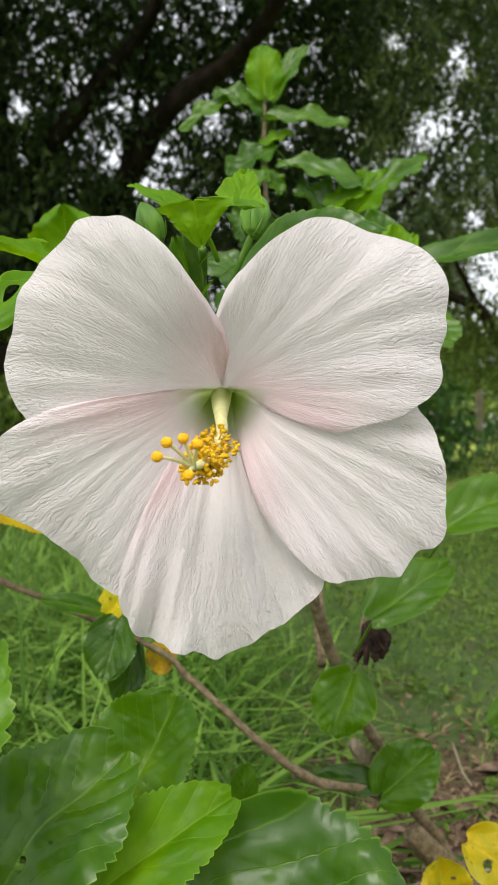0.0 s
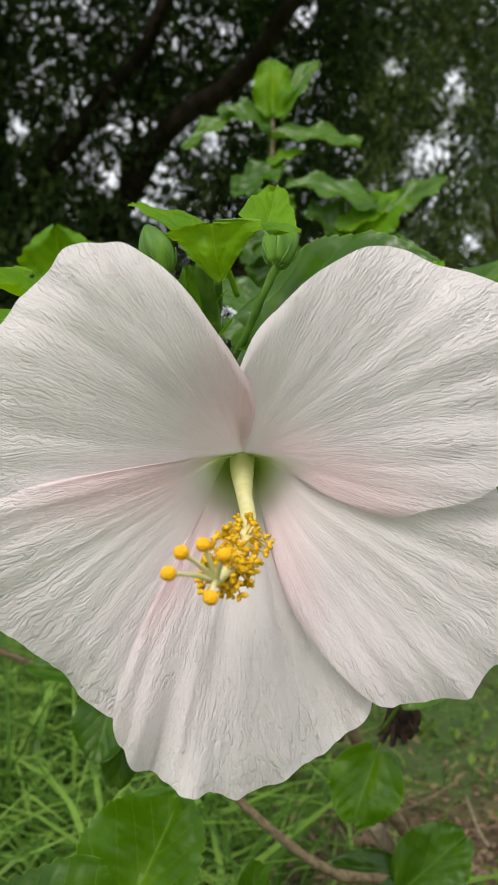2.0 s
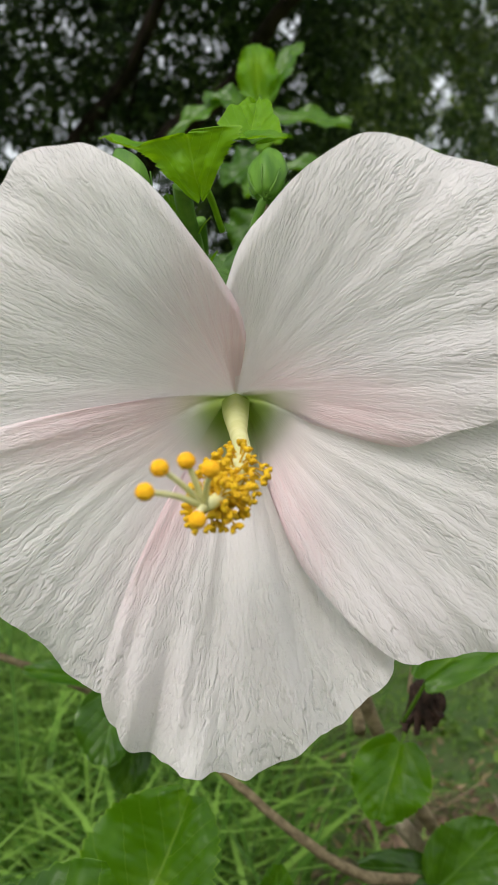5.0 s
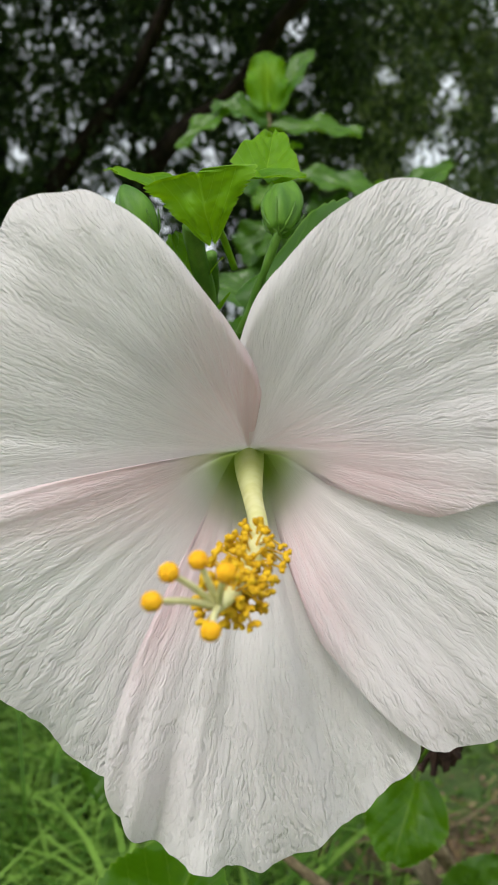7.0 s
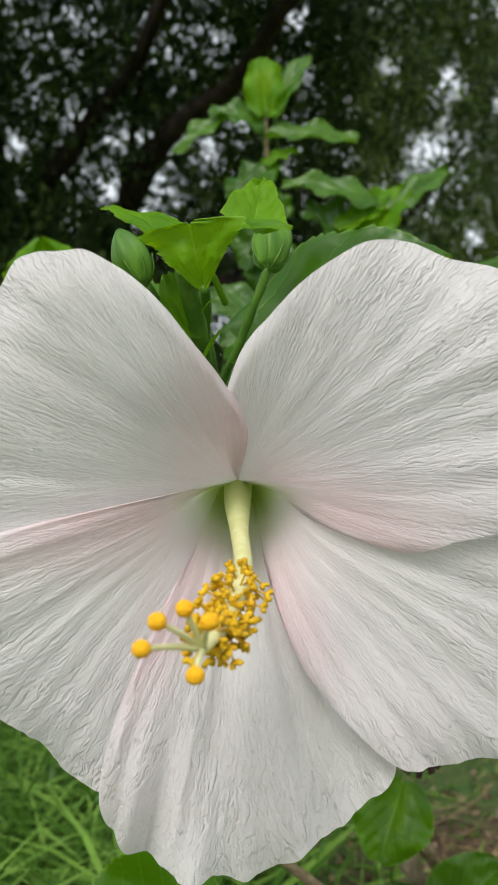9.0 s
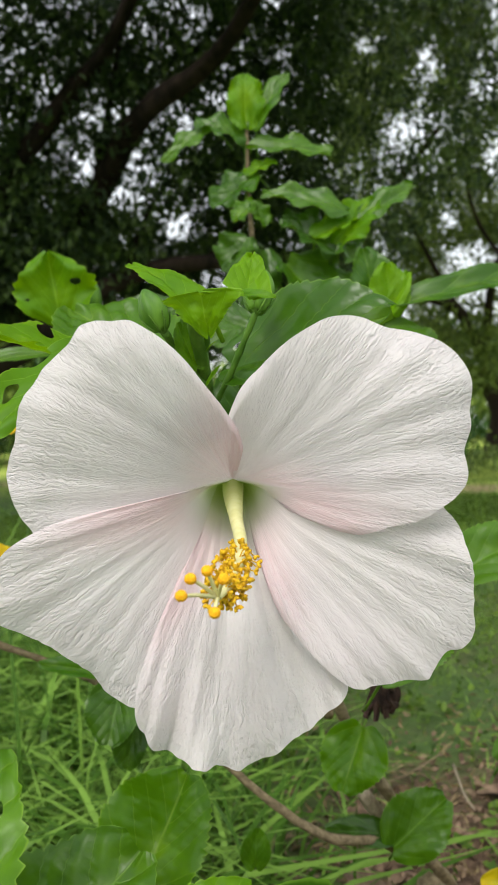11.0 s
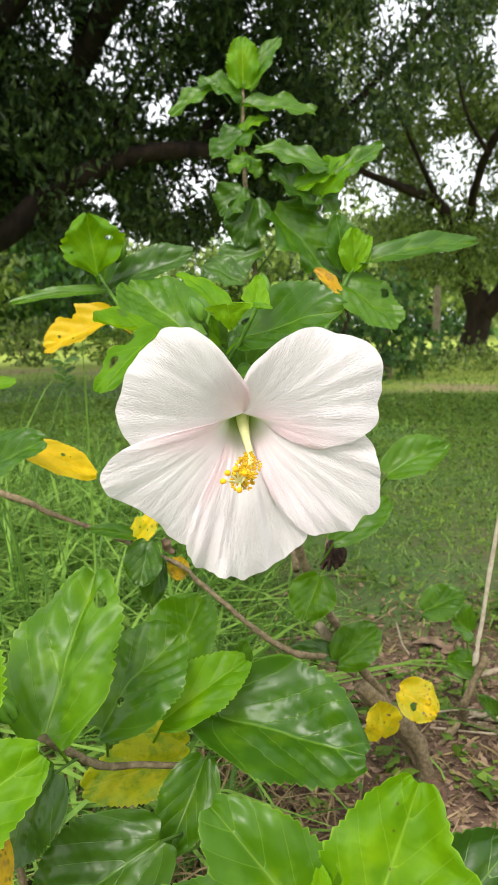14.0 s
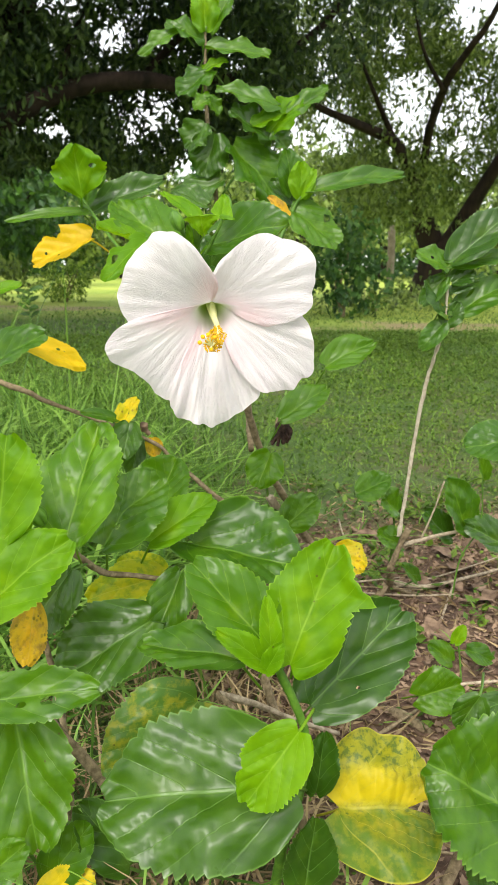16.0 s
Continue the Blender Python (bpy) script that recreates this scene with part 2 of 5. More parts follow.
SHRUB_LIGHT = plain("shrub_leaf_light", (0.11, 0.20, 0.025), (0.30, 0.44, 0.06), 0.5, 3.0, 0.0, island=0.8, sheer=0.3)
GRASS = plain("grass_blade", (0.065, 0.155, 0.014), (0.23, 0.40, 0.065), 0.5, 14.0, 0.0, island=1.1, sheer=0.3)
COVER = plain("ground_cover", (0.062, 0.128, 0.011), (0.148, 0.242, 0.024), 0.55, 14.0, 0.0, island=0.7, sheer=0.25)
STRAW = plain("straw", (0.16, 0.11, 0.05), (0.36, 0.275, 0.14), 0.8, 40.0, 0.2, island=0.6)
DRY_LEAF = plain("dry_leaf", (0.09, 0.056, 0.034), (0.29, 0.20, 0.13), 0.8, 60.0, 0.6, 0.002, island=0.7)
WITHERED = plain("withered", (0.016, 0.008, 0.007), (0.10, 0.055, 0.04), 0.8, 200.0, 0.9, 0.003)
POST = plain("post_stone", (0.18, 0.14, 0.11), (0.30, 0.25, 0.20), 0.9, 12.0, 0.5, 0.01)


def ground_material():
    n = Nodes("ground_soil_and_turf", 0.95)
    p = n.world()
    s = n.t.nodes.new("ShaderNodeSeparateXYZ")
    n.link(p, s.inputs[0])
    x, y = s.outputs[0], s.outputs[1]
    soil = n.mix(n.range(n.noise(p, 38.0, 6.0, 0.7), 0.3, 0.7), (0.07, 0.040, 0.024), (0.21, 0.128, 0.082))
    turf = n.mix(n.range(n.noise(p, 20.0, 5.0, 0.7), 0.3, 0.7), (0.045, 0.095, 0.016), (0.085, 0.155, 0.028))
    # the far lawn's sunlight is put into this lighter turf colour
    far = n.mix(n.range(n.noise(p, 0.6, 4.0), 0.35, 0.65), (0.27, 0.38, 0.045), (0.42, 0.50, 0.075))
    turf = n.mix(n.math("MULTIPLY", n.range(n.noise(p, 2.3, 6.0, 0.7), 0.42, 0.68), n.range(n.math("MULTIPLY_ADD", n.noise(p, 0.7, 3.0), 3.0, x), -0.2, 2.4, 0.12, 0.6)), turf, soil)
    # painted edge between tree shade and sunlit lawn, further off on the left
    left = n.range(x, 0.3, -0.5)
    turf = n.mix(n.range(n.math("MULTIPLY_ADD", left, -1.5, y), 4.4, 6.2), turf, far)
    # bare patch round the roots, and a worn strip across the lawn
    dx = n.math("MULTIPLY", n.math("SUBTRACT", x, 0.38), 1.5)
    dy = n.math("MULTIPLY", n.math("SUBTRACT", y, 0.45), 1.15)
    d = n.math("SQRT", n.math("ADD", n.math("MULTIPLY", dx, dx), n.math("MULTIPLY", dy, dy)))
    d = n.math("ADD", d, n.math("MULTIPLY_ADD", n.noise(p, 4.0, 4.0), 0.7, -0.35))
    bare = n.range(d, 0.78, 0.45)
    strip = n.math("MULTIPLY", n.range(n.math("ABSOLUTE", n.math("SUBTRACT", n.math("MULTIPLY_ADD", n.noise(p, 0.5, 2.0), 0.9, n.math("MULTIPLY_ADD", left, -2.6, y)), 6.0)), 0.6, 0.2), n.range(n.noise(p, 1.3, 3.0), 0.38, 0.55))
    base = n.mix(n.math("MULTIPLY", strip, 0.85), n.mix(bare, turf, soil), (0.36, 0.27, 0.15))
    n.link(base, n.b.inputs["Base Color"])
    n.bump(n.noise(p, 60.0, 6.0, 0.7), 0.9, 0.012)
    return n.m


# ---- builders ----
def part(name, bm, material, parent=None, label=""):
    """Links a bmesh as one smooth mesh object, under its thing when one is given."""
    me = bpy.data.meshes.new(name)
    bm.to_mesh(me)
    bm.free()
    for f in me.polygons:
        f.use_smooth = True
    me.materials.append(material)
    ob = new(name, me)
    if parent:
        ob.parent = parent
    return tagged(ob, label)


def data_part(name, verts, faces, material, parent=None, label=""):
    me = bpy.data.meshes.new(name)
    me.from_pydata(verts, [], faces)
    me.materials.append(material)
    ob = new(name, me)
    if parent:
        ob.parent = parent
    return tagged(ob, label)


def thing(name, label, category, group="", kind=""):
    return tagged(new(name), label, category, group, kind)


def smooth_line(points, steps=6):
    """A Catmull-Rom line through the points."""
    p = [Vector(q) for q in points]
    p = [p[0] * 2 - p[1]] + p + [p[-1] * 2 - p[-2]]
    out = []
    for i in range(1, len(p) - 2):
        for k in range(steps):
            t = k / steps
            out.append(0.5 * (2 * p[i] + (p[i + 1] - p[i - 1]) * t + (2 * p[i - 1] - 5 * p[i] + 4 * p[i + 1] - p[i + 2]) * t * t
                              + (3 * p[i] - p[i - 1] - 3 * p[i + 1] + p[i + 2]) * t ** 3))
    return out + [p[-2]]


def tube(bm, points, r0, r1, sides=8, steps=6, knots=0.0, bell=None):
    """A tapered, slightly knotty tube along a smooth line."""
    line = smooth_line(points, steps)
    rings = []
    side = None
    for i, c in enumerate(line):
        a = (line[min(i + 1, len(line) - 1)] - line[max(i - 1, 0)]).normalized()
        if side is None:
            side = a.orthogonal().normalized()
        side = (side - a * side.dot(a)).normalized()
        up = a.cross(side)
        f = i / (len(line) - 1)
        r = r0 + (r1 - r0) * f
        if bell:
            r *= bell(f)
        ring = []
        for k in range(sides):
            w = 2 * math.pi * k / sides
            d = side * math.cos(w) + up * math.sin(w)
            q = r * (1 + knots * noise.noise(c * (1.2 / max(r0, 1e-4)) * 0.25 + d * 1.7))
            ring.append(bm.verts.new(c + d * q))
        rings.append(ring)
    for a, b in zip(rings, rings[1:]):
        for k in range(sides):
            bm.faces.new((a[k], a[(k + 1) % sides], b[(k + 1) % sides], b[k]))
    bm.faces.new(rings[0][::-1])
    bm.faces.new(rings[-1])
    return line


def twig(name, parent, points, r0, r1, material, knots=0.35, sides=9, steps=7, label=""):
    bm = bmesh.new()
    tube(bm, points, r0, r1, sides, steps, knots)
    return part(name, bm, material, parent, label)


LEAF_COUNT = [0]


def leaf(parent, kind, base, tip, width, face=(0, -0.72, 0.69), arch=0.06, fold=0.46, teeth=17, holes=(), droop=0.0, stalk=0.022, lobe=0.0, heart=0.08, notch=0.0, form="ovate", name="leaf"):
    """A toothed, ribbed hibiscus blade from its base to its tip, with its stalk. face: the way its upper side looks."""
    LEAF_COUNT[0] += 1
    seed = LEAF_COUNT[0] * 7.31
    b, t = Vector(base), Vector(tip)
    axis = t - b
    length = axis.length
    axis.normalize()
    nrm = Vector(face)
    nrm = (nrm - axis * nrm.dot(axis)).normalized()
    across = axis.cross(nrm)
    bm = bmesh.new()
    uvl, vnl = bm.loops.layers.uv.new("UVMap"), bm.loops.layers.uv.new("veins")
    rows_n, cols = teeth * 4, 20
    # each half of the blade folds up from the midrib and curls over towards its rim
    fold *= 1.15 + 0.5 * noise.noise(Vector((seed, 1.7, 0)))
    curl = fold * (0.36 + 0.5 * noise.noise(Vector((seed, 5.2, 0))))
    grid, where, ribs = [], {}, {}
    for i in range(rows_n + 1):
        v = i / rows_n
        if form == "fan":
            half = width / 2 * (0.06 + 0.94 * v ** 0.85) * (1.0 if v < 0.9 else math.sqrt(max(0.0, 1 - ((v - 0.9) / 0.1) ** 2)) * 0.9 + 0.1)
        elif form == "smooth":
            half = width / 2 * (1 - abs(2 * (0.06 + 0.90 * v) - 1) ** 2.4) ** 0.5
        elif form == "rhomb":
            half = width / 2 * math.sin(math.pi * (0.02 + 0.97 * v) ** 1.1) ** 0.9
        elif form == "wedge":
            half = width / 2 * max(0.02, 1 - v) ** 0.8 * min(1.0, 0.3 + v * 6)
        else:
            half = width / 2 * (math.sin(math.pi * (0.045 + 0.93 * v) ** 0.84) ** 0.58) * 1.02
        row = []
        for j in range(cols + 1):
            u = 2 * j / cols - 1
            h = half * (1 + 0.10 * noise.noise(Vector((seed, v * 2.3, u * 0.7))))
            if lobe and u > 0:
                h *= 1 + lobe * max(0.0, 1 - abs(v - 0.66) / 0.11)
            if abs(u) > 0.99 and form != "smooth":
                saw = (v * teeth + 0.35 * noise.noise(Vector((seed, v * 9, u)))) % 1.0
                h *= 1 + (0.058 + 0.05 * noise.noise(Vector((seed + 1, v * 6, u)))) * (1.2 if form == "wedge" else 1.9 if teeth > 12 else 2.8) * (saw ** 0.7 - 0.55) * min(1.0, max(0.15, (v - 0.22) * 4))
            back = heart * length * (math.sin(math.pi * min(1.0, abs(u) * 0.72)) ** 1.3) * max(0.0, 1 - v * 3.2)
            along = v * length - notch * length * max(0.0, 1 - abs(u) * 3) * v ** 3 - back + 0.035 * length * abs(u) * v
            out = abs(u) * h / (width / 2)
            # side veins: pinnate above, fanning out of the base below
            lead = 0.78 * out * width / length * (1 + 0.2 * out) + 1e-4
            k = (v - lead) * 3.7 if v > lead else 1.9 * max(-1.6, v / lead - 1)
            k += 0.05 * noise.noise(Vector((seed, v * 3, u * 2))) + (0.14 if u > 0 else 0)
            quilt = 0.75 * min(0.075, 0.026 + 0.8 * width) * width * (abs(math.sin(math.pi * k)) ** 0.7 - 0.5) * min(1, 3.5 * abs(u)) * (1 - abs(u) * 0.45) * min(1, 3 * v + 0.15)
            z = fold * half * (abs(u) - 0.4) - curl * half * u * u + arch * length * math.sin(math.pi * v) - droop * length * v ** 2.2 + quilt
            z += 0.11 * width * noise.noise(Vector((seed + 3, v * 2.1, u * 1.6))) + 0.018 * width * noise.noise(Vector((seed + 6, v * 9, u * 7))) + (0.035 if teeth > 12 else 0.11) * width * abs(u) ** 3 * math.sin(v * 15 + seed + (1.3 if u > 0 else 0))
            row.append(bm.verts.new(b + axis * along + across * (u * h) + nrm * z))
            where[row[-1]] = (u, v)
            ribs[row[-1]] = (k, abs(u))
        grid.append(row)
    for i in range(rows_n):
        for j in range(cols):
            vs = (grid[i][j], grid[i][j + 1], grid[i + 1][j + 1], grid[i + 1][j])
            cu, cv = 2 * (j + 0.5) / cols - 1, (i + 0.5) / rows_n
            if any(((cu - hu) * 0.5) ** 2 + (cv - hv) ** 2 * 1.4 < (hr * (1 + 0.5 * noise.noise(Vector((seed, cu * 6, cv * 6))))) ** 2 for hu, hv, hr in holes):
                continue
            f = bm.faces.new(vs)
            for lp in f.loops:
                lp[uvl].uv, lp[vnl].uv = where[lp.vert], ribs[lp.vert]
    if stalk:
        foot = grid[0][cols // 2].co - nrm * 0.0012
        start = foot - axis * stalk * 0.45 - nrm * stalk * 1.1 + Vector((0, 0.006, -stalk * 0.2))
        have = set(bm.verts)
        tube(bm, [start, foot - axis * stalk * 0.12 - nrm * stalk * 0.5, foot + axis * 0.002], 0.001, 0.0009, 6, 4)
        for f in bm.faces:
            if not have.issuperset(f.verts):
                for lp in f.loops:
                    lp[uvl].uv, lp[vnl].uv = (0.02, 0.5), (0.0, 0.0)
    if holes:
        # rounds the rims of the eaten holes
        rim = [v for v in bm.verts if v in where and v.is_boundary and abs(where[v][0]) < 0.93 and 0.03 < where[v][1] < 0.97]
        for k in range(4):
            moved = {v: v.co * 0.5 + sum((e.other_vert(v).co for e in v.link_edges if e.is_boundary), Vector()) * 0.25 for v in rim if sum(e.is_boundary for e in v.link_edges) == 2}
            for v, c in moved.items():
                v.co = c
    loose = [v for v in bm.verts if not v.link_faces]
    bmesh.ops.delete(bm, geom=loose, context="VERTS")
    return part(name, bm, LEAF[kind], parent)


def scatter(name, centres, sizes, ups, material, parent=None, label="", ratio=0.25, rng=None, bend=0.15, flat=False):
    """Many small folded leaves in one mesh: a diamond of two faces each."""
    n = len(centres)
    ax = ups + rng.normal(0, 0.45, (n, 3))
    ax /= np.linalg.norm(ax, axis=1)[:, None]
    sd = np.cross(ax, rng.normal(0, 0.35 if flat else 1, (n, 3)) + np.array([0, 0, 1.0 if flat else 0.0]))
    sd /= np.linalg.norm(sd, axis=1)[:, None]
    nm = np.cross(ax, sd)
    s = sizes[:, None]
    v = np.stack([centres - ax * s * 0.5, centres + sd * s * ratio * 0.5 + nm * s * bend * 0.4, centres + ax * s * 0.5, centres - sd * s * ratio * 0.5 + nm * s * bend * 0.4], 1).reshape(-1, 3)
    i = np.arange(n)[:, None] * 4
    f = np.concatenate([i + [0, 1, 2], i + [0, 2, 3]], 1).reshape(-1, 3)
    return data_part(name, v.tolist(), f.tolist(), material, parent, label)


def blades(name, roots, heights, widths, lean, material, rng, parent=None, label=""):
    """Grass blades in one mesh: a bent strip of three segments each."""
    n = len(roots)
    az = rng.uniform(0, 2 * math.pi, n)
    d = np.stack([np.cos(az), np.sin(az), np.zeros(n)], 1)
    w = np.stack([-np.sin(az), np.cos(az), np.zeros(n)], 1)
    out = []
    for f, wd in ((0.0, 0.8), (0.4, 1.0), (0.75, 0.7), (1.0, 0.05)):
        c = roots + d * (lean * heights * f ** 1.8)[:, None] + np.array([0, 0, 1.0]) * (heights * (f - 0.35 * lean * f ** 2.5))[:, None]
        out += [c - w * (widths * wd)[:, None] / 2, c + w * (widths * wd)[:, None] / 2]
    v = np.stack(out, 1).reshape(-1, 3)
    i = np.arange(n)[:, None] * 8
    f = np.concatenate([i + [0, 1, 3, 2], i + [2, 3, 5, 4], i + [4, 5, 7, 6]], 1).reshape(-1, 4)
    return tagged(data_part(name, v.tolist(), f.tolist(), material, parent, label), kind="stuff")


def bearing(az, el, d):
    """A place d metres off, by bearing and elevation from near the camera's start."""
    a, e = radians(az), radians(el)
    return Vector((d * math.sin(a) * math.cos(e), d * math.cos(a) * math.cos(e), 0.43 + d * math.sin(e)))

# ---- ground ----
def ground_height(x, y):
    near = math.exp(-(x * x + (y - 0.6) ** 2) / 9.0)
    return near * 0.018 * noise.noise(Vector((x * 2.2, y * 2.2, 0))) + 0.05 * noise.noise(Vector((x * 0.25, y * 0.25, 3.0))) * min(1.0, max(0.0, (y - 2.0) / 6.0))


def build_ground():
    xs = sorted(set([-1500, -600, -250, -110, -60, -35, -22] + [x * 0.5 for x in range(-28, 29)] + [x * 0.05 for x in range(-30, 31)] + [22, 35, 60, 110, 250, 600, 1500]))
    ys = sorted(set([-1500, -500, -150, -50, -20, -8, -4, -2] + [y * 0.05 for y in range(-20, 50)] + [y * 0.5 for y in range(5, 60)] + [35, 45, 60, 90, 150, 300, 700, 1500]))
    verts = [(x, y, ground_height(x, y)) for y in ys for x in xs]
    w = len(xs)
    faces = [(j * w + i, j * w + i + 1, (j + 1) * w + i + 1, (j + 1) * w + i) for j in range(len(ys) - 1) for i in range(w - 1)]
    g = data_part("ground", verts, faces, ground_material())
    for f in g.data.polygons:
        f.use_smooth = True
    return tagged(g, "trodden lawn with a bare brown soil patch", "ground", kind="structure")


build_ground()
rng = np.random.default_rng(5)


def bare(x, y):
    """How bare the soil is round the roots, 0 to 1."""
    d = np.hypot((x - 0.38) * 1.5, (y - 0.45) * 1.15)
    return np.clip((0.78 - d) / 0.33, 0, 1)


def strew(n, x0, x1, y0, y1, keep):
    # thins out raggedly towards the rim of its patch
    x, y = rng.uniform(x0, x1, n), rng.uniform(y0, y1, n)
    rim = np.hypot((2 * x - x0 - x1) / (x1 - x0), (2 * y - y0 - y1) / (y1 - y0)) + 0.14 * np.sin(x * 7.3 + y * 3.1) * np.sin(y * 6.7 - x * 2.3)
    ok = rng.uniform(0, 1, n) < keep(x, y) * np.clip((1.22 - rim) / 0.4, 0, 1)
    x, y = x[ok], y[ok]
    return np.stack([x, y, [ground_height(a, b) - 0.004 for a, b in zip(x, y)]], 1)


# long grass on one side of the bush, short turf and creeping cover on the other
r = strew(24000, -1.7, 0.30, -0.3, 2.6, lambda x, y: np.clip(0.85 - (x + 0.15) * 2.4, 0, 1) * (1 - bare(x, y)))
tagged(blades("long_grass", r, rng.uniform(0.04, 0.16, len(r)), rng.uniform(0.0016, 0.0048, len(r)), rng.uniform(0.4, 1.5, len(r)), GRASS, rng), "long soft green grass on the lawn", "grass")
r = strew(60000, -2.8, 2.8, -0.9, 4.3, lambda x, y: (1 - 0.93 * bare(x, y)) * np.clip(1.2 - y * 0.2, 0.3, 1))
tagged(blades("short_grass", r, rng.uniform(0.015, 0.045, len(r)), rng.uniform(0.0012, 0.0032, len(r)), rng.uniform(0.4, 1.4, len(r)), GRASS, rng), "short green turf under the bush", "grass")
r = strew(100000, -4.5, 5.5, 1.5, 8.6, lambda x, y: np.clip(1.75 - y * 0.2, 0.1, 1) * np.clip(y - 2.2, 0, 1) * (1 - 0.85 * np.exp(-((y - 5.55) / 0.33) ** 2) * (x > 0.1)))
tagged(blades("lawn_grass", r, rng.uniform(0.02, 0.05, len(r)), rng.uniform(0.003, 0.007, len(r)), rng.uniform(0.5, 1.5, len(r)), GRASS, rng), "mown green lawn under trees", "grass")
r = strew(300000, -1.9, 3.2, 0.1, 5.0, lambda x, y: (1 - 0.9 * bare(x, y)) * np.clip(0.8 + 0.75 * np.sin(x * 5.1 + 1.3 * np.sin(y * 2.7)) * np.sin(y * 4.3 + 0.8 * x), 0.22, 1))
tagged(scatter("creeping_cover", r + np.array([0, 0, 1]) * rng.uniform(0.006, 0.028, len(r))[:, None], rng.uniform(0.005, 0.0105, len(r)) * (0.6 + 0.26 * r[:, 1]), rng.normal(0, 1, (len(r), 3)) * np.array([1, 1, 0.3]), COVER, ratio=0.8, rng=rng, flat=True), "tiny round-leaved creeping ground cover", "ground cover", kind="stuff")
r = strew(9000, -0.8, 1.1, -0.1, 1.3, lambda x, y: 0.25 + 0.75 * bare(x, y))
tagged(scatter("dry_litter", r + np.array([0, 0, 0.006]), rng.uniform(0.012, 0.05, len(r)), np.stack([rng.normal(0, 1, len(r)), rng.normal(0, 1, len(r)), rng.normal(0, 0.12, len(r))], 1), STRAW, ratio=0.09, rng=rng), "dry straw and broken stalks on soil", "litter", kind="stuff")

r = strew(3000, -0.45, 0.15, -0.05, 0.6, lambda x, y: 0.8 * np.ones_like(x))
tagged(blades("dry_grass", r, rng.uniform(0.03, 0.11, len(r)), rng.uniform(0.0015, 0.003, len(r)), rng.uniform(0.5, 1.4, len(r)), STRAW, rng), "dry straw-coloured grass under the shrub", "dry grass")
r = strew(2300, -0.9, 0.02, 0.34, 1.6, lambda x, y: np.ones_like(x))
tagged(blades("broad_grass", r, rng.uniform(0.08, 0.24, len(r)), rng.uniform(0.0035, 0.0088, len(r)), rng.uniform(0.9, 2.1, len(r)), GRASS, rng), "broad arching blades of fresh green grass", "grass")
r = np.array([(-0.37 + 0.009 * k + 0.04 * math.sin(k * 5.1), 0.88 + 0.16 * math.sin(k * 2.3), -0.004) for k in range(22)])
tagged(blades("tall_grass", r, 0.44 + 0.13 * np.sin(np.arange(22) * 1.7), 0.0032 + 0.0012 * np.sin(np.arange(22) * 3.3), 0.22 + 0.36 * np.cos(np.arange(22) * 2.9) ** 2, GRASS, rng), "tall thin arching grass blades", "grass")

r = strew(30000, -0.2, 1.0, -0.1, 1.2, lambda x, y: 0.1 + 0.9 * bare(x, y))
tagged(scatter("leaf_crumbs", r + np.array([0, 0, 0.007]), rng.uniform(0.004, 0.015, len(r)), np.stack([rng.normal(0, 1, len(r)), rng.normal(0, 1, len(r)), rng.normal(0, 0.25, len(r))], 1), DRY_LEAF, ratio=0.6, rng=rng, flat=True), "brown crumbs of leaves and soil clods", "litter", kind="stuff")

r = strew(2000, 0.0, 1.0, 0.1, 1.3, lambda x, y: 0.12 + 0.5 * (np.sin(x * 17) * np.sin(y * 13 + 1) > 0.25))
r = np.repeat(r, 6, 0) + rng.normal(0, 0.009, (len(r) * 6, 3)) * np.array([1, 1, 0])
tagged(scatter("soil_weeds", r + np.array([0, 0, 1]) * rng.uniform(0.008, 0.03, len(r))[:, None], rng.uniform(0.008, 0.022, len(r)), rng.normal(0, 1, (len(r), 3)) * np.array([1, 1, 0.35]), COVER, ratio=0.55, rng=rng, flat=True), "small green weeds sprouting from bare soil", "weeds", kind="stuff")

# ---- trees and distance ----
def toward(c):
    """Bearing and elevation of a place, as bearing() takes them."""
    return math.degrees(math.atan2(c[0], c[1])), math.degrees(math.atan2(c[2] - 0.43, math.hypot(c[0], c[1])))


def crown(parent, n, region, size, material, seed, hole=0.0, grain=0.9, ratio=0.24, name="crown", windows=()):
    """A ragged mass of hanging leaves: sprays of leaves round points that region() offers, with gaps."""
    rg = np.random.default_rng(seed)
    pts = []
    while len(pts) < n:
        c = region(rg)
        if noise.noise(Vector(c) * grain + Vector((seed, 0, 0))) < hole:
            continue
        az, el = toward(c) if windows else (0, 0)
        if any(((az - a) / w) ** 2 + ((el - e) / w) ** 2 < 1 + 0.9 * noise.noise(Vector((az, el, c[1])) * 0.9) for a, e, w in windows) and rg.uniform(0, 1) < 0.9:
            continue
        k = int(rg.integers(5, 12))
        d = rg.normal(0, size * 0.7, (k, 3))
        pts += [np.array(c) + q for q in d]
    pts = np.array(pts)
    ups = rg.normal(0, 0.5, (len(pts), 3)) + np.array([0, 0, -0.8])
    return scatter(name, pts, rg.uniform(0.6, 1.25, len(pts)) * size, ups, material, parent, rng=rg, ratio=ratio)


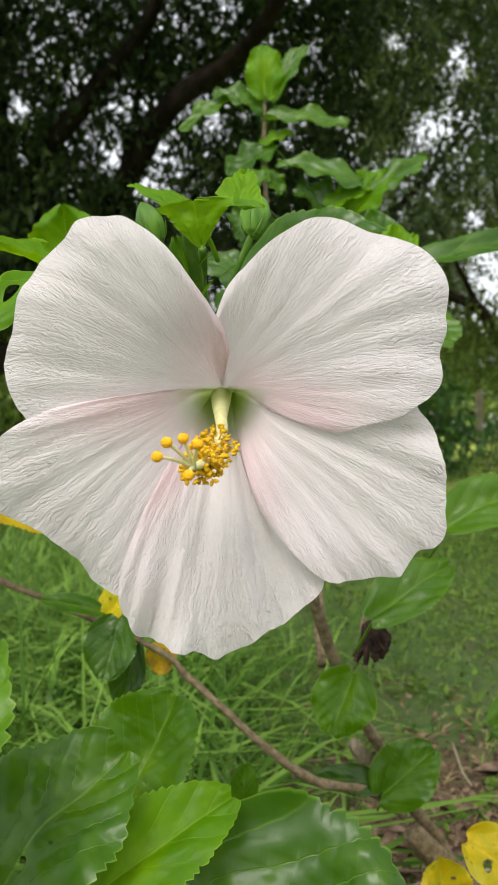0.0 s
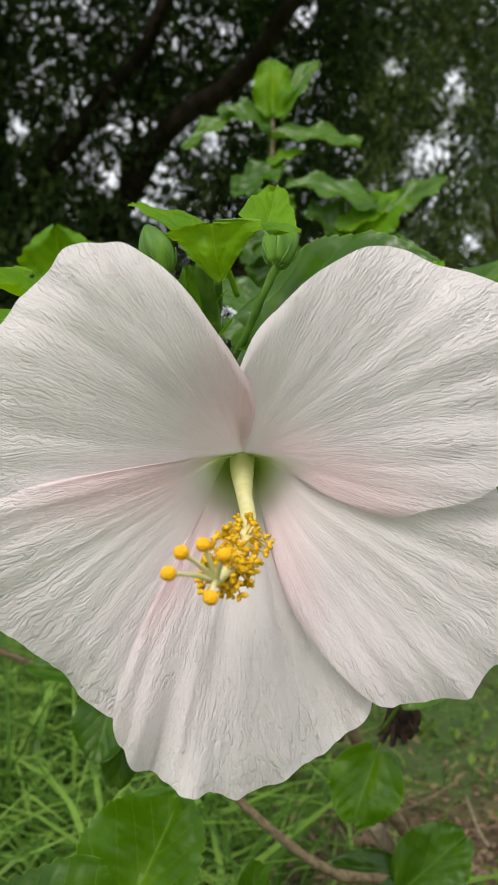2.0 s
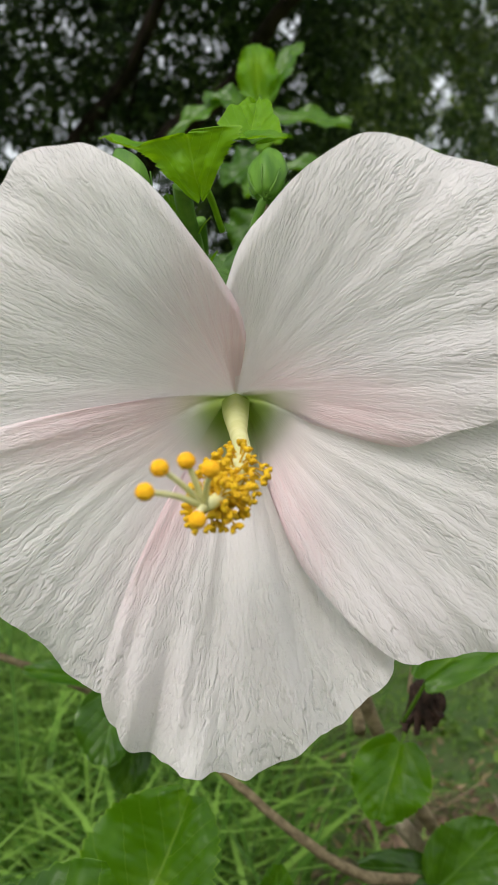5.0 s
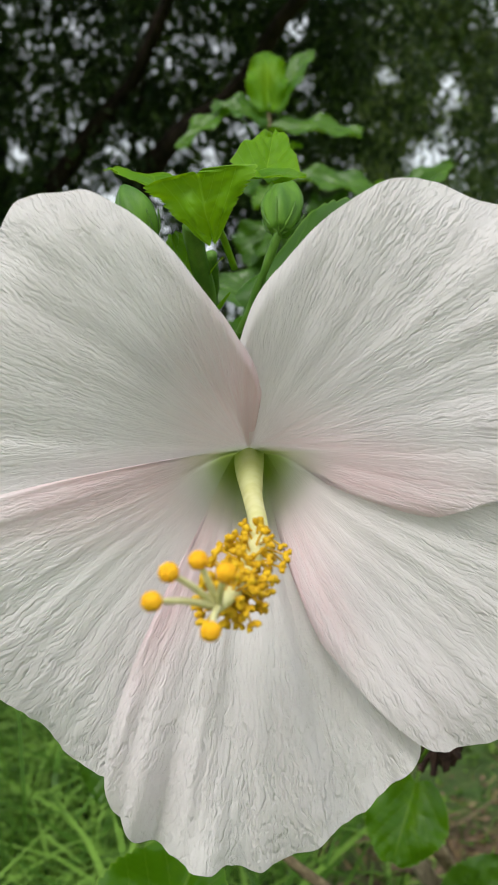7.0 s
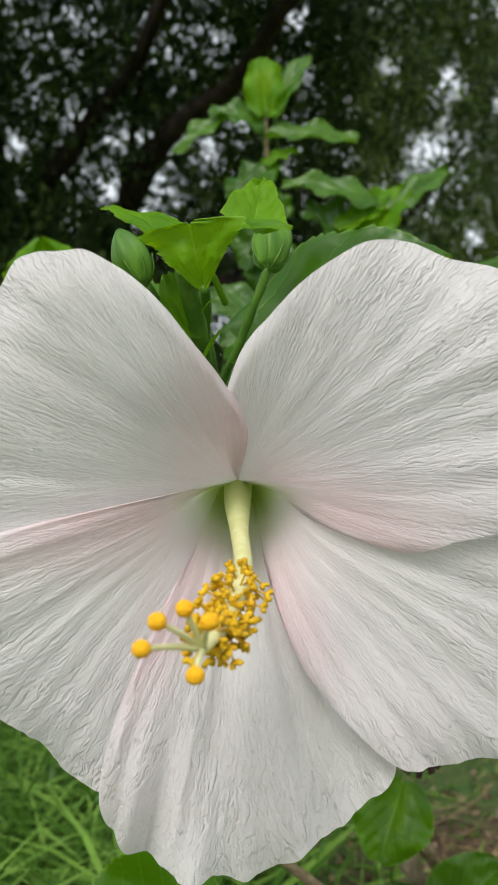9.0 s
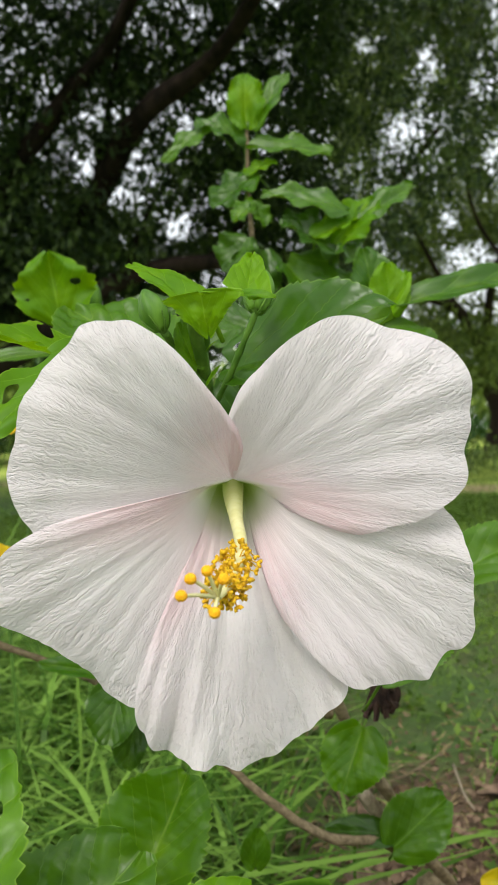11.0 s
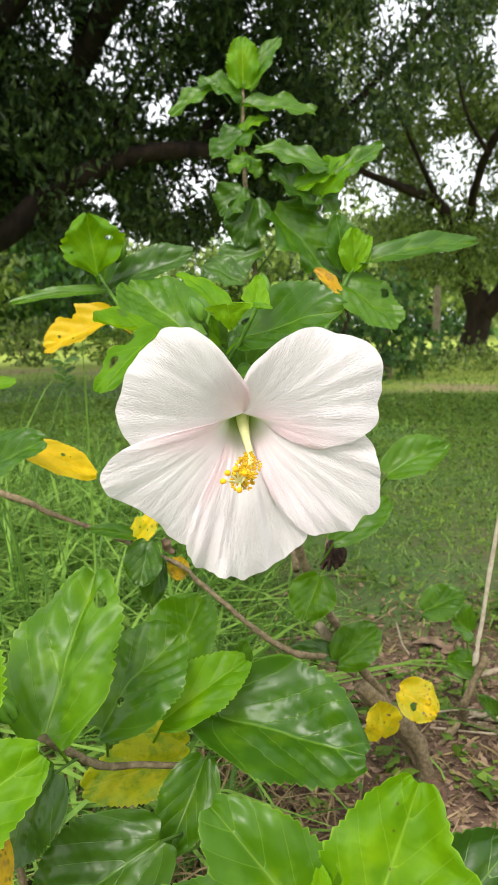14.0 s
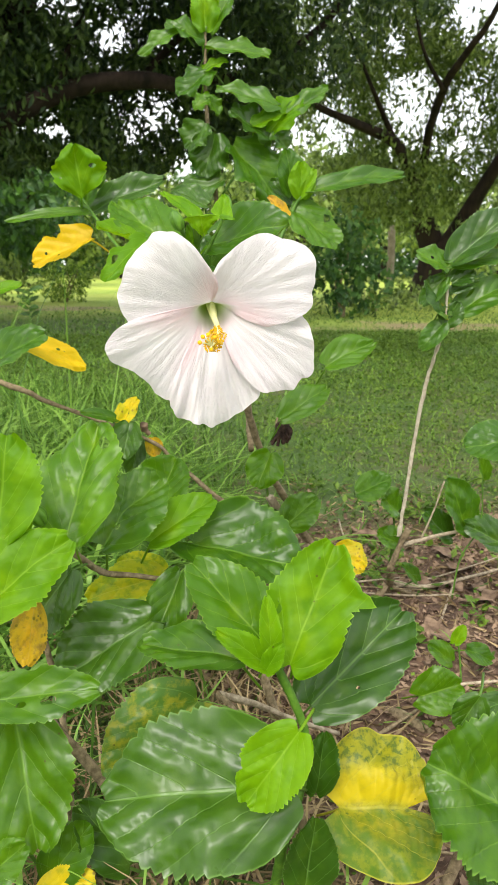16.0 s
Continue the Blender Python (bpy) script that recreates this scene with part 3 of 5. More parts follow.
big = thing("mango_tree", "large dark spreading tree with heavy limbs over the lawn", "tree")
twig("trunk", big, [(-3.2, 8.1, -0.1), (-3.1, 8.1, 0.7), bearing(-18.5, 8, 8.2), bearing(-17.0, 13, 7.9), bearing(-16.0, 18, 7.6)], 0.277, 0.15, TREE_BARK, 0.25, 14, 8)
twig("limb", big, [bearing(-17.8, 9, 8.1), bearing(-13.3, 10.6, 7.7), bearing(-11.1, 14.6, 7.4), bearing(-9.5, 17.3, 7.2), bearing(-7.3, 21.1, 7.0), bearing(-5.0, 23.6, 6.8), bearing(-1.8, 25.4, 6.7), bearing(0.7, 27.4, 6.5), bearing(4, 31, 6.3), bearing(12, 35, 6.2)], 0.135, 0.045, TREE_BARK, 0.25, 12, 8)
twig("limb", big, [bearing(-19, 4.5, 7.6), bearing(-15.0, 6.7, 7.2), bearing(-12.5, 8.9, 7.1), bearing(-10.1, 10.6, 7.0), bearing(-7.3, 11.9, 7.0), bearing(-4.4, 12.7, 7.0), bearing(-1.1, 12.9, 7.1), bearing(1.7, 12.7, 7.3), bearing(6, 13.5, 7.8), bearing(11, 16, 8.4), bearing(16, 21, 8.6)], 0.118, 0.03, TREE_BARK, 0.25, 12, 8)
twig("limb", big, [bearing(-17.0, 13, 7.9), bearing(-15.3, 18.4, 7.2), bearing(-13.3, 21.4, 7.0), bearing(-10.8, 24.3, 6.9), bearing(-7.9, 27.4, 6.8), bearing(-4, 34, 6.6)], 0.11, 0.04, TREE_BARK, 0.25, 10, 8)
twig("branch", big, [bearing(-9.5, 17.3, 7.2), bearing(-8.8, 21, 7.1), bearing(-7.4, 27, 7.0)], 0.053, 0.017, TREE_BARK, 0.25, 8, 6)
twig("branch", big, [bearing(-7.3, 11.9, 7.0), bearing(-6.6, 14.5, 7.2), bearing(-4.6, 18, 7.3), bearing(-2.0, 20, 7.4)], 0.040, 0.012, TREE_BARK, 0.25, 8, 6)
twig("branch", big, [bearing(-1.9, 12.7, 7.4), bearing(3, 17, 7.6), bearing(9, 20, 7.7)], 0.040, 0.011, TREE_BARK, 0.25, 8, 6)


def big_region(rg):
    az = rg.uniform(-24, 25)
    while az > 9 and rg.uniform(0, 1) < 0.85:
        az = rg.uniform(-24, 25)
    low = 7.2 + 2.2 * noise.noise(Vector((az * 0.22, 0, 0))) + max(0.0, az - 3) * 0.62
    el = low + (46 - low) * rg.uniform(0, 1) ** 1.2
    return tuple(bearing(az, el, rg.uniform(6.8, 9.8)))


# sky gaps in the crown, fitted to the camera's view: bearing, elevation, breadth (degrees)
GAPS = ((-8, 17.1, 1.4), (-3.5, 15.5, 1.7), (-2.6, 21.4, 1.2), (-9.8, 19.6, 1.4), (-6.4, 19.8, 1.3), (15.1, 24.8, 1.9), (10.6, 26.4, 1.3), (8.4, 24.3, 1.4),
        (-1.4, 10.4, 1.5), (-7.9, 9.5, 1.4), (-17, 21.9, 1.9), (-16.5, 18.7, 1.2), (0.2, 11.0, 1.0), (9.6, 9.6, 1.7), (12.9, 9.3, 1.6), (13, 21, 1.2), (-12.5, 24, 1.0), (4, 30, 1.2), (-1.2, 9.9, 1.3), (-2.6, 9.2, 1.2), (-9.7, 9.4, 1.3), (-7.0, 8.8, 1.2))
spark = random.Random(77)
GAPS += tuple((spark.uniform(-22, 24), spark.uniform(9, 32), spark.uniform(0.25, 0.5)) for k in range(90))
GAPS += tuple((spark.uniform(-11, 4), spark.uniform(10, 24), spark.uniform(0.3, 0.75)) for k in range(45))
GAPS += tuple((spark.uniform(-9, 9), spark.uniform(11, 30), spark.uniform(0.3, 0.7)) for k in range(60))
GAPS += tuple((spark.uniform(-17, 7), spark.uniform(21, 33), spark.uniform(0.35, 0.8)) for k in range(55))
GAPS = tuple((a, e, w * (0.66 if a < -8 else 0.82)) for a, e, w in GAPS)
crown(big, 150000, big_region, 0.100, CANOPY, 11, -0.22, 1.1, ratio=0.36, windows=GAPS)



def shade_region(rg):
    # unseen crown overhead, above the view, added to cast shade on the lawn
    y = rg.uniform(1.6, 5.4)
    return (rg.uniform(-5.0, 4.5), y, 0.8 + y * 0.86 + rg.uniform(0.0, 1.6))


crown(big, 26000, shade_region, 0.20, CANOPY, 12, 0.02, 0.8, ratio=0.4)
# unseen limb added to carry the shading leaves overhead
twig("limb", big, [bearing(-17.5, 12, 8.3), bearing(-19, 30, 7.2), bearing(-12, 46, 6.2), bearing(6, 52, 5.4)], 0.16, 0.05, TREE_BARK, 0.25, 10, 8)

side = thing("side_tree", "grey-green tree with a forked leaning trunk", "tree")
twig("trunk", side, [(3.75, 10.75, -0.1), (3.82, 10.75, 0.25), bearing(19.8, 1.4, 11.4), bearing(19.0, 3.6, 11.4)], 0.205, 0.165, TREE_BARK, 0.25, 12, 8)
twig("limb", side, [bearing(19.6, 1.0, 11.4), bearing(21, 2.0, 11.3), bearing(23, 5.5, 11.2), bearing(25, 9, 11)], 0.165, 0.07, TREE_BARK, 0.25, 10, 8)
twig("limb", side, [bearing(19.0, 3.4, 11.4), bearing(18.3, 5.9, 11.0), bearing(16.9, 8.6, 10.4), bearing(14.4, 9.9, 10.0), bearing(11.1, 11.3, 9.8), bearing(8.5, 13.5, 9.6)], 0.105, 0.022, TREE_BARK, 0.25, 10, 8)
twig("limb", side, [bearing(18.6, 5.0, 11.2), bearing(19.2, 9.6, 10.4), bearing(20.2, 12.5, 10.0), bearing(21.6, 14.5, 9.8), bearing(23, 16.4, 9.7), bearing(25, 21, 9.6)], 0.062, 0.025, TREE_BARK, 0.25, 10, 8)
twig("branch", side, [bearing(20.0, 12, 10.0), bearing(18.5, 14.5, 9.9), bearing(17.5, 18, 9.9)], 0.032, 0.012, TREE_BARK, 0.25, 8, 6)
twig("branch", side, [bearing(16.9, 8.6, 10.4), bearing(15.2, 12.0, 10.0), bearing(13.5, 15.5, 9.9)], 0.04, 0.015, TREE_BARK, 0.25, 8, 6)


def side_region(rg):
    az = rg.uniform(8.5, 33)
    low = 3.2 + 2.0 * noise.noise(Vector((az * 0.35, 5, 0)))
    el = rg.uniform(low + max(0.0, 13 - az) * 2.5, 38)
    return tuple(bearing(az, el, rg.uniform(10.0, 13.0)))


crown(side, 105000, side_region, 0.105, CANOPY_LIGHT, 23, -0.13, 0.9, ratio=0.36, windows=((17.7, 11.2, 2.3), (23.2, 4.5, 1.2), (23.2, 17, 2.9), (12.3, 9.5, 1.9), (20.5, 19, 1.6), (15.1, 24.8, 1.3), (10.6, 26.4, 0.9), (13, 21, 1.2), (18, 29, 1.0), (16.5, 15, 1.0), (19.5, 23, 1.3), (12, 13.5, 0.8), (14, 18, 0.8), (21, 27, 1.4)))


def far_tree(az, d, h, w, seed, material, n=5200, name="far_tree"):
    t = thing(name, "leafy green tree at the far edge of the lawn", "tree", "far trees")
    foot = bearing(az, 0, d)
    foot.z = -0.1
    twig("trunk", t, [foot, foot + Vector((0.2, 0, h * 0.25)), foot + Vector((-0.1, 0, h * 0.6))], 0.03 * h, 0.012 * h, TREE_BARK, 0.2, 8, 5)
    for s in (-1, 1):
        twig("limb", t, [foot + Vector((0.1, 0, h * 0.3)), foot + Vector((s * w * 0.2, 0, h * 0.55)), foot + Vector((s * w * 0.36, 0, h * 0.75))], 0.014 * h, 0.006 * h, TREE_BARK, 0.2, 7, 5)

    def region(rg):
        q = rg.normal(0, 1, 3)
        q *= rg.uniform(0.35, 1) ** 0.5 / np.linalg.norm(q)
        wob = 1 + 0.35 * noise.noise(Vector(q) * 2 + Vector((seed, 0, 0)))
        return (foot.x + q[0] * w / 2 * wob, foot.y + q[1] * w / 2 * wob, max(0.15, h * 0.56 + q[2] * h * 0.46 * wob))

    crown(t, n, region, 0.028 * h + 0.13, material, seed, -0.4, 0.5, ratio=0.6)
    return t


for k, (az, d, h, w) in enumerate(((-22, 15.5, 3.0, 4.6), (-13.5, 17.5, 3.0, 4.6), (-17.5, 20, 3.4, 5), (-27, 24, 4.6, 7), (-17, 27, 3.6, 7), (-10, 30, 3.4, 8), (-3, 28, 3.6, 7), (4, 30, 4.0, 7), (10, 27, 4.4, 7), (16, 31, 4.6, 8), (24, 26, 3.0, 8), (33, 28, 4.2, 9))):
    far_tree(az, d, h, w, 40 + k, (CANOPY_LIGHT, SHRUB, CANOPY_LIGHT, SHRUB)[k % 4])


rw = np.random.default_rng(90)
c = np.stack([rw.uniform(-34, 34, 15000), rw.uniform(31, 40, 15000), np.zeros(15000)], 1)
c[:, 2] = rw.uniform(0, 1, 15000) ** 1.3 * (2.3 + 0.9 * np.sin(c[:, 0] * 0.9) + 0.5 * np.sin(c[:, 0] * 2.7))
tagged(scatter("far_thicket", c, rw.uniform(0.25, 0.55, 15000), rw.normal(0, 1, (15000, 3)), SHRUB, ratio=0.6, rng=rw), "far green thicket beyond the lawn", "thicket", kind="stuff")


def shrub(name, az, d, h, w, n, seed, material, leaf_size, label):
    t = thing(name, label, "shrub")
    foot = bearing(az, 0, d)
    foot.z = -0.02
    rg = np.random.default_rng(seed)
    for k in range(4):
        twig("stem", t, [foot, foot + Vector((rg.uniform(-.15, .15) * w, rg.uniform(-.1, .1) * w, h * 0.4)), foot + Vector((rg.uniform(-.35, .35) * w, rg.uniform(-.2, .2) * w, h * 0.8))], 0.012 * h + 0.004, 0.004, BARK, 0.2, 6, 4)

    def region(rg):
        q = rg.normal(0, 1, 3)
        q *= rg.uniform(0.2, 1) ** 0.5 / np.linalg.norm(q)
        wob = 1 + 0.4 * noise.noise(Vector(q) * 2.2 + Vector((seed, 0, 0)))
        return (foot.x + q[0] * w / 2 * wob, foot.y + q[1] * w / 2 * wob, max(0.03, h * 0.52 + q[2] * h * 0.5 * wob))

    crown(t, n, region, leaf_size, material, seed, -0.3, 2.0, ratio=0.55)


shrub("lawn_shrub", 13.6, 6.6, 0.85, 0.75, 900, 61, SHRUB, 0.085, "dark green shrub with broad leaves on the lawn")
shrub("low_shrub", -7.3, 9.6, 0.50, 0.72, 1600, 62, SHRUB_LIGHT, 0.045, "small pale green shrub on the sunny lawn")
shrub("low_shrub", 16.0, 7.6, 0.30, 1.6, 700, 63, CANOPY_LIGHT, 0.07, "low green weeds at the edge of the lawn")
shrub("low_shrub", 21.0, 8.4, 0.28, 2.0, 700, 64, CANOPY_LIGHT, 0.07, "low green weeds at the edge of the lawn")
shrub("low_shrub", -13.0, 9.5, 0.55, 1.2, 800, 65, CANOPY_LIGHT, 0.08, "pale leafy shrub by the tree")

bm = bmesh.new()
p0 = bearing(16.8, 0, 15.0)
tube(bm, [(p0.x, p0.y, -0.05), (p0.x + 0.01, p0.y, 0.6), (p0.x, p0.y, 1.25)], 0.075, 0.068, 8, 4, 0.15)
tagged(part("post", bm, POST), "weathered brown stone post at the lawn's edge", "post")

# ---- the flowering bush ----
bush = thing("hibiscus_bush", "hibiscus bush with one large open white flower", "hibiscus bush")
shoot = thing("hibiscus_shrub", "low leafy hibiscus shrub with glossy and yellowing leaves", "hibiscus shrub")
sapling = thing("hibiscus_sapling", "thin bare hibiscus stem with a leafy top", "sapling")
seedling = thing("hibiscus_seedling", "small hibiscus seedlings rising from bare soil", "seedling")

HEART = Vector((-0.0095, 0.257, 0.4250))


def flower_depth(r, dx, dz):
    """How far in front of the heart the open face lies."""
    up = dz / (r + 1e-6)
    return 0.006 - (0.0365 + 0.0145 * up - 0.003 * up * up) * (1 - math.exp(-r / 0.018)) + (6 + 6 * up - 30 * dx) * max(0.0, r - 0.045) ** 2


def hollow(dx, dz):
    """The throat: 1 in the tube, 0 on the open face."""
    low = dz + 0.0075
    return 1 / (1 + (math.hypot(dx * 0.95, low * (0.68 if low < 0 else 2.2)) / 0.0098) ** 5)


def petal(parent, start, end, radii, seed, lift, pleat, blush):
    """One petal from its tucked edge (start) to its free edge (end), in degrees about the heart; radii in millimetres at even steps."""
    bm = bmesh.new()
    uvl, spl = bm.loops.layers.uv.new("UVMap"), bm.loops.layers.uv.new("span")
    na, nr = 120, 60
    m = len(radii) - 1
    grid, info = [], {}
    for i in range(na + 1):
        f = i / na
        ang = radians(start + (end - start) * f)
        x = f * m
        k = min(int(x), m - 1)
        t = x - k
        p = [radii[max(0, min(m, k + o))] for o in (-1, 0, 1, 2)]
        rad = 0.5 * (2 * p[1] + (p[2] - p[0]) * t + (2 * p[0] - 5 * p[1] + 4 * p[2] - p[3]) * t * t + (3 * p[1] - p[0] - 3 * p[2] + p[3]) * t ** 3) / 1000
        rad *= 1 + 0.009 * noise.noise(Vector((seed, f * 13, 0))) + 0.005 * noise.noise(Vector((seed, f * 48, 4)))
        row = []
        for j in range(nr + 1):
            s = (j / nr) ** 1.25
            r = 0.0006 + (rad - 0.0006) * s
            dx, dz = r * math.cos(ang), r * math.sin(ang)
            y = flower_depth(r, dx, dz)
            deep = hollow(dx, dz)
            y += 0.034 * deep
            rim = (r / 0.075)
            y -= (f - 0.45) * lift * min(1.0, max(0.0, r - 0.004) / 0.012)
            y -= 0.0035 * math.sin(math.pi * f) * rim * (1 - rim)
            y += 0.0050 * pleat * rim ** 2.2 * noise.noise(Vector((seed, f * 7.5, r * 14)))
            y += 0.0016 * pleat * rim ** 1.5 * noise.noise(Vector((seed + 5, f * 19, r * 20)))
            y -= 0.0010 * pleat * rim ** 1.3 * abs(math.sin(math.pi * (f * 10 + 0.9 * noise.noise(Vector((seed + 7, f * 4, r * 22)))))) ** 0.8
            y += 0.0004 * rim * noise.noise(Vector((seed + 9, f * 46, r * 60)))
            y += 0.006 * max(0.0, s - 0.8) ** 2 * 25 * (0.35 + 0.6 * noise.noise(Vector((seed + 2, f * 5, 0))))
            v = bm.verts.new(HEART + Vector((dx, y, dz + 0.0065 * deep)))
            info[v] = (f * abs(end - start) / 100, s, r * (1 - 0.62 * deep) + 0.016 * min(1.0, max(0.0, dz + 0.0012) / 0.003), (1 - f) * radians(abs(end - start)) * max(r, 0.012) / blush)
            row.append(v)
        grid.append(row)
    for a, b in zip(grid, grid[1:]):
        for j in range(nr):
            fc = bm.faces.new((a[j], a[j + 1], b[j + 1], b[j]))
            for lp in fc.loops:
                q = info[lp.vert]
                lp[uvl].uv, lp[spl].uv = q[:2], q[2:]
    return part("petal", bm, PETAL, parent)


# the tube and calyx behind the face carry the petals
bm = bmesh.new()
tube(bm, [HEART + Vector((0.004, 0.064, 0.022)), HEART + Vector((0.003, 0.048, 0.018)), HEART + Vector((0.001, 0.033, 0.012))], 0.0045, 0.0075, 14, 5)
flower = part("flower", bm, BUD, bush, "large white hibiscus flower with pink flush, fully open")
# petal outlines shaped to fit the camera's view, cast onto the open face
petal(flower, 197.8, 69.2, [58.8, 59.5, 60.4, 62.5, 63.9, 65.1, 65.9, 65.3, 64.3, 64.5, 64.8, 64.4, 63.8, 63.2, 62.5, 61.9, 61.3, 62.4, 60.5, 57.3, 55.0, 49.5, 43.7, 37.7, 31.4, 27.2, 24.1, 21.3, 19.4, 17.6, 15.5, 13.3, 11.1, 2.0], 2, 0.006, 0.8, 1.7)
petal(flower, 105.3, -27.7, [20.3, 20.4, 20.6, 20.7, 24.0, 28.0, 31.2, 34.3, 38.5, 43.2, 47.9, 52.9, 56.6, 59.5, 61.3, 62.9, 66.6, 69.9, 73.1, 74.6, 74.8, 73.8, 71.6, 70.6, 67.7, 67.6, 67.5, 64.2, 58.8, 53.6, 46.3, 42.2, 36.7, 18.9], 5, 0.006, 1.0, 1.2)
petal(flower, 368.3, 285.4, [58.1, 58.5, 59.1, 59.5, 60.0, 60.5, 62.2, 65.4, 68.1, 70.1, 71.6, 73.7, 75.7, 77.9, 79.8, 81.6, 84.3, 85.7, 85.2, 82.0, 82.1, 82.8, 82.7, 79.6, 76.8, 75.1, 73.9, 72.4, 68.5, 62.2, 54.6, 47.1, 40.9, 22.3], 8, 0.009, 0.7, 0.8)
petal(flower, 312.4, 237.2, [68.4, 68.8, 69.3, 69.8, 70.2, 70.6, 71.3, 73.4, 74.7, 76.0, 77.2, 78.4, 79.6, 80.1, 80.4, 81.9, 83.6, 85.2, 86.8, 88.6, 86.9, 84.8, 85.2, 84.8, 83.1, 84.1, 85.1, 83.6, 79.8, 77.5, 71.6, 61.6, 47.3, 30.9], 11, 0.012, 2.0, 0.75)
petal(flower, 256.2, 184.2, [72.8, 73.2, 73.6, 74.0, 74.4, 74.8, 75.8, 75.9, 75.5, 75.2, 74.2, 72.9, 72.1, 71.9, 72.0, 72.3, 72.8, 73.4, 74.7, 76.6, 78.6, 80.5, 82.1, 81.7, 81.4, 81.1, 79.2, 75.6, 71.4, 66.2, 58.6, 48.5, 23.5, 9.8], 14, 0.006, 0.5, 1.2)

COLUMN_LINE = [HEART + Vector((0.0005, 0.033, 0.007)), Vector((-0.0096, 0.2640, 0.4225)), Vector((-0.0090, 0.2430, 0.4155)), Vector((-0.0080, 0.2190, 0.4093)), Vector((-0.0112, 0.2060, 0.4030)), Vector((-0.0142, 0.1955, 0.4012))]
bm = bmesh.new()
line = tube(bm, COLUMN_LINE, 0.0038, 0.0009, 18, 10, bell=lambda f: 0.75 + 0.16 * min(1.0, max(0.0, 0.40 - f) / 0.25) + 0.12 * max(0.0, 1 - abs(f - 0.2) * 5) ** 1.5 + 0.25 * min(1.0, f * 2) - 0.22 * math.sin(math.pi * min(1.0, max(0.0, f * 2 - 0.5))) ** 2)
for v in bm.verts:
    v.co -= HEART
column = part("staminal_column", bm, COLUMN_GREEN, flower, "pale yellow staminal column")
column.location = HEART
cam.data.dof.focus_object = column

rs = random.Random(4)
for k in range(118):
    f = 0.60 + 0.32 * (k / 118) ** 0.85
    c = line[min(len(line) - 1, int(f * (len(line) - 1)))]
    a = (line[-1] - line[-9]).normalized()
    o = a.orthogonal().normalized()
    w = k * 2.399
    d = (o * math.cos(w) + a.cross(o) * math.sin(w) + a * rs.uniform(-0.25, 0.3) + Vector((-0.22, 0, -0.3))).normalized()
    reach = rs.uniform(0.0022, 0.0062)
    bm = bmesh.new()
    tip = c + d * reach
    tube(bm, [c, c + d * reach * 0.5 + Vector((0, 0, 0.0004)), tip], 0.00024, 0.00018, 5, 3)
    # a bent, kidney-shaped pollen sac across the end of its thread
    across = d.cross(Vector((rs.uniform(-1, 1), rs.uniform(-1, 1), rs.uniform(-1, 1)))).normalized()
    size = rs.uniform(0.00075, 0.00115)
    tube(bm, [tip + across * size * 0.8 + d * size * 0.55, tip + across * size * 0.7 - d * size * 0.1, tip - d * size * 0.25, tip - across * size * 0.7 - d * size * 0.1, tip - across * size * 0.8 + d * size * 0.55], size * 0.5, size * 0.5, 8, 3, 0.5)
    part("anther", bm, POLLEN, flower)

STYLE_END = line[-1]
for tip in ((-0.0201, 0.1860, 0.4077), (-0.0164, 0.1900, 0.4087), (-0.0125, 0.1870, 0.4072), (-0.0222, 0.1840, 0.4043), (-0.0148, 0.1860, 0.3997)):
    tip = Vector(tip)
    bm = bmesh.new()
    tube(bm, [STYLE_END, STYLE_END.lerp(tip, 0.5) + Vector((0, -0.001, 0.0006)), tip], 0.0006, 0.00042, 7, 5)
    part("style_branch", bm, COLUMN, flower)
    bm = bmesh.new()
    bmesh.ops.create_icosphere(bm, subdivisions=3, radius=0.00145, matrix=Matrix.Translation(tip) @ Matrix.Diagonal((1, 0.92, 0.95, 1)))
    for v in bm.verts:
        v.co += (v.co - tip) * 0.10 * noise.noise(v.co * 2600)
    part("stigma", bm, STIGMA, flower, "round velvety orange stigma")


def bud(parent, base, tip, r, label="green pointed flower bud"):
    """A ribbed bud in its calyx, with bracts at the foot."""
    base, tip = Vector(base), Vector(tip)
    bm = bmesh.new()
    line_pts = [base, base.lerp(tip, 0.5), tip]
    pts = smooth_line(line_pts, 8)
    a = (tip - base).normalized()
    o = a.orthogonal().normalized()
    b = a.cross(o)
    rings = []
    for i, c in enumerate(pts):
        f = i / (len(pts) - 1)
        q = r * (math.sin(math.pi * (0.12 + 0.86 * f)) ** 0.7)
        rings.append([bm.verts.new(c + (o * math.cos(w) + b * math.sin(w)) * q * (1 + 0.10 * math.cos(5 * w + f * 1.2) + 0.035 * math.cos(15 * w + f * 2))) for w in [2 * math.pi * k / 30 for k in range(30)]])
    for p, q in zip(rings, rings[1:]):
        for k in range(30):
            bm.faces.new((p[k], p[(k + 1) % 30], q[(k + 1) % 30], q[k]))
    bm.faces.new(rings[0][::-1])
    bm.faces.new(rings[-1])
    ob = part("bud", bm, BUD, parent, label)
    for k in range(7):
        w = 2 * math.pi * k / 7
        d = o * math.cos(w) + b * math.sin(w)
        bm = bmesh.new()
        tube(bm, [base - a * 0.001, base + d * r * 0.75 + a * r * 0.35, base + d * r * 1.12 + a * r * 1.2], 0.0006, 0.0002, 5, 4)
        part("bract", bm, STEM_GREEN, ob)
    return ob


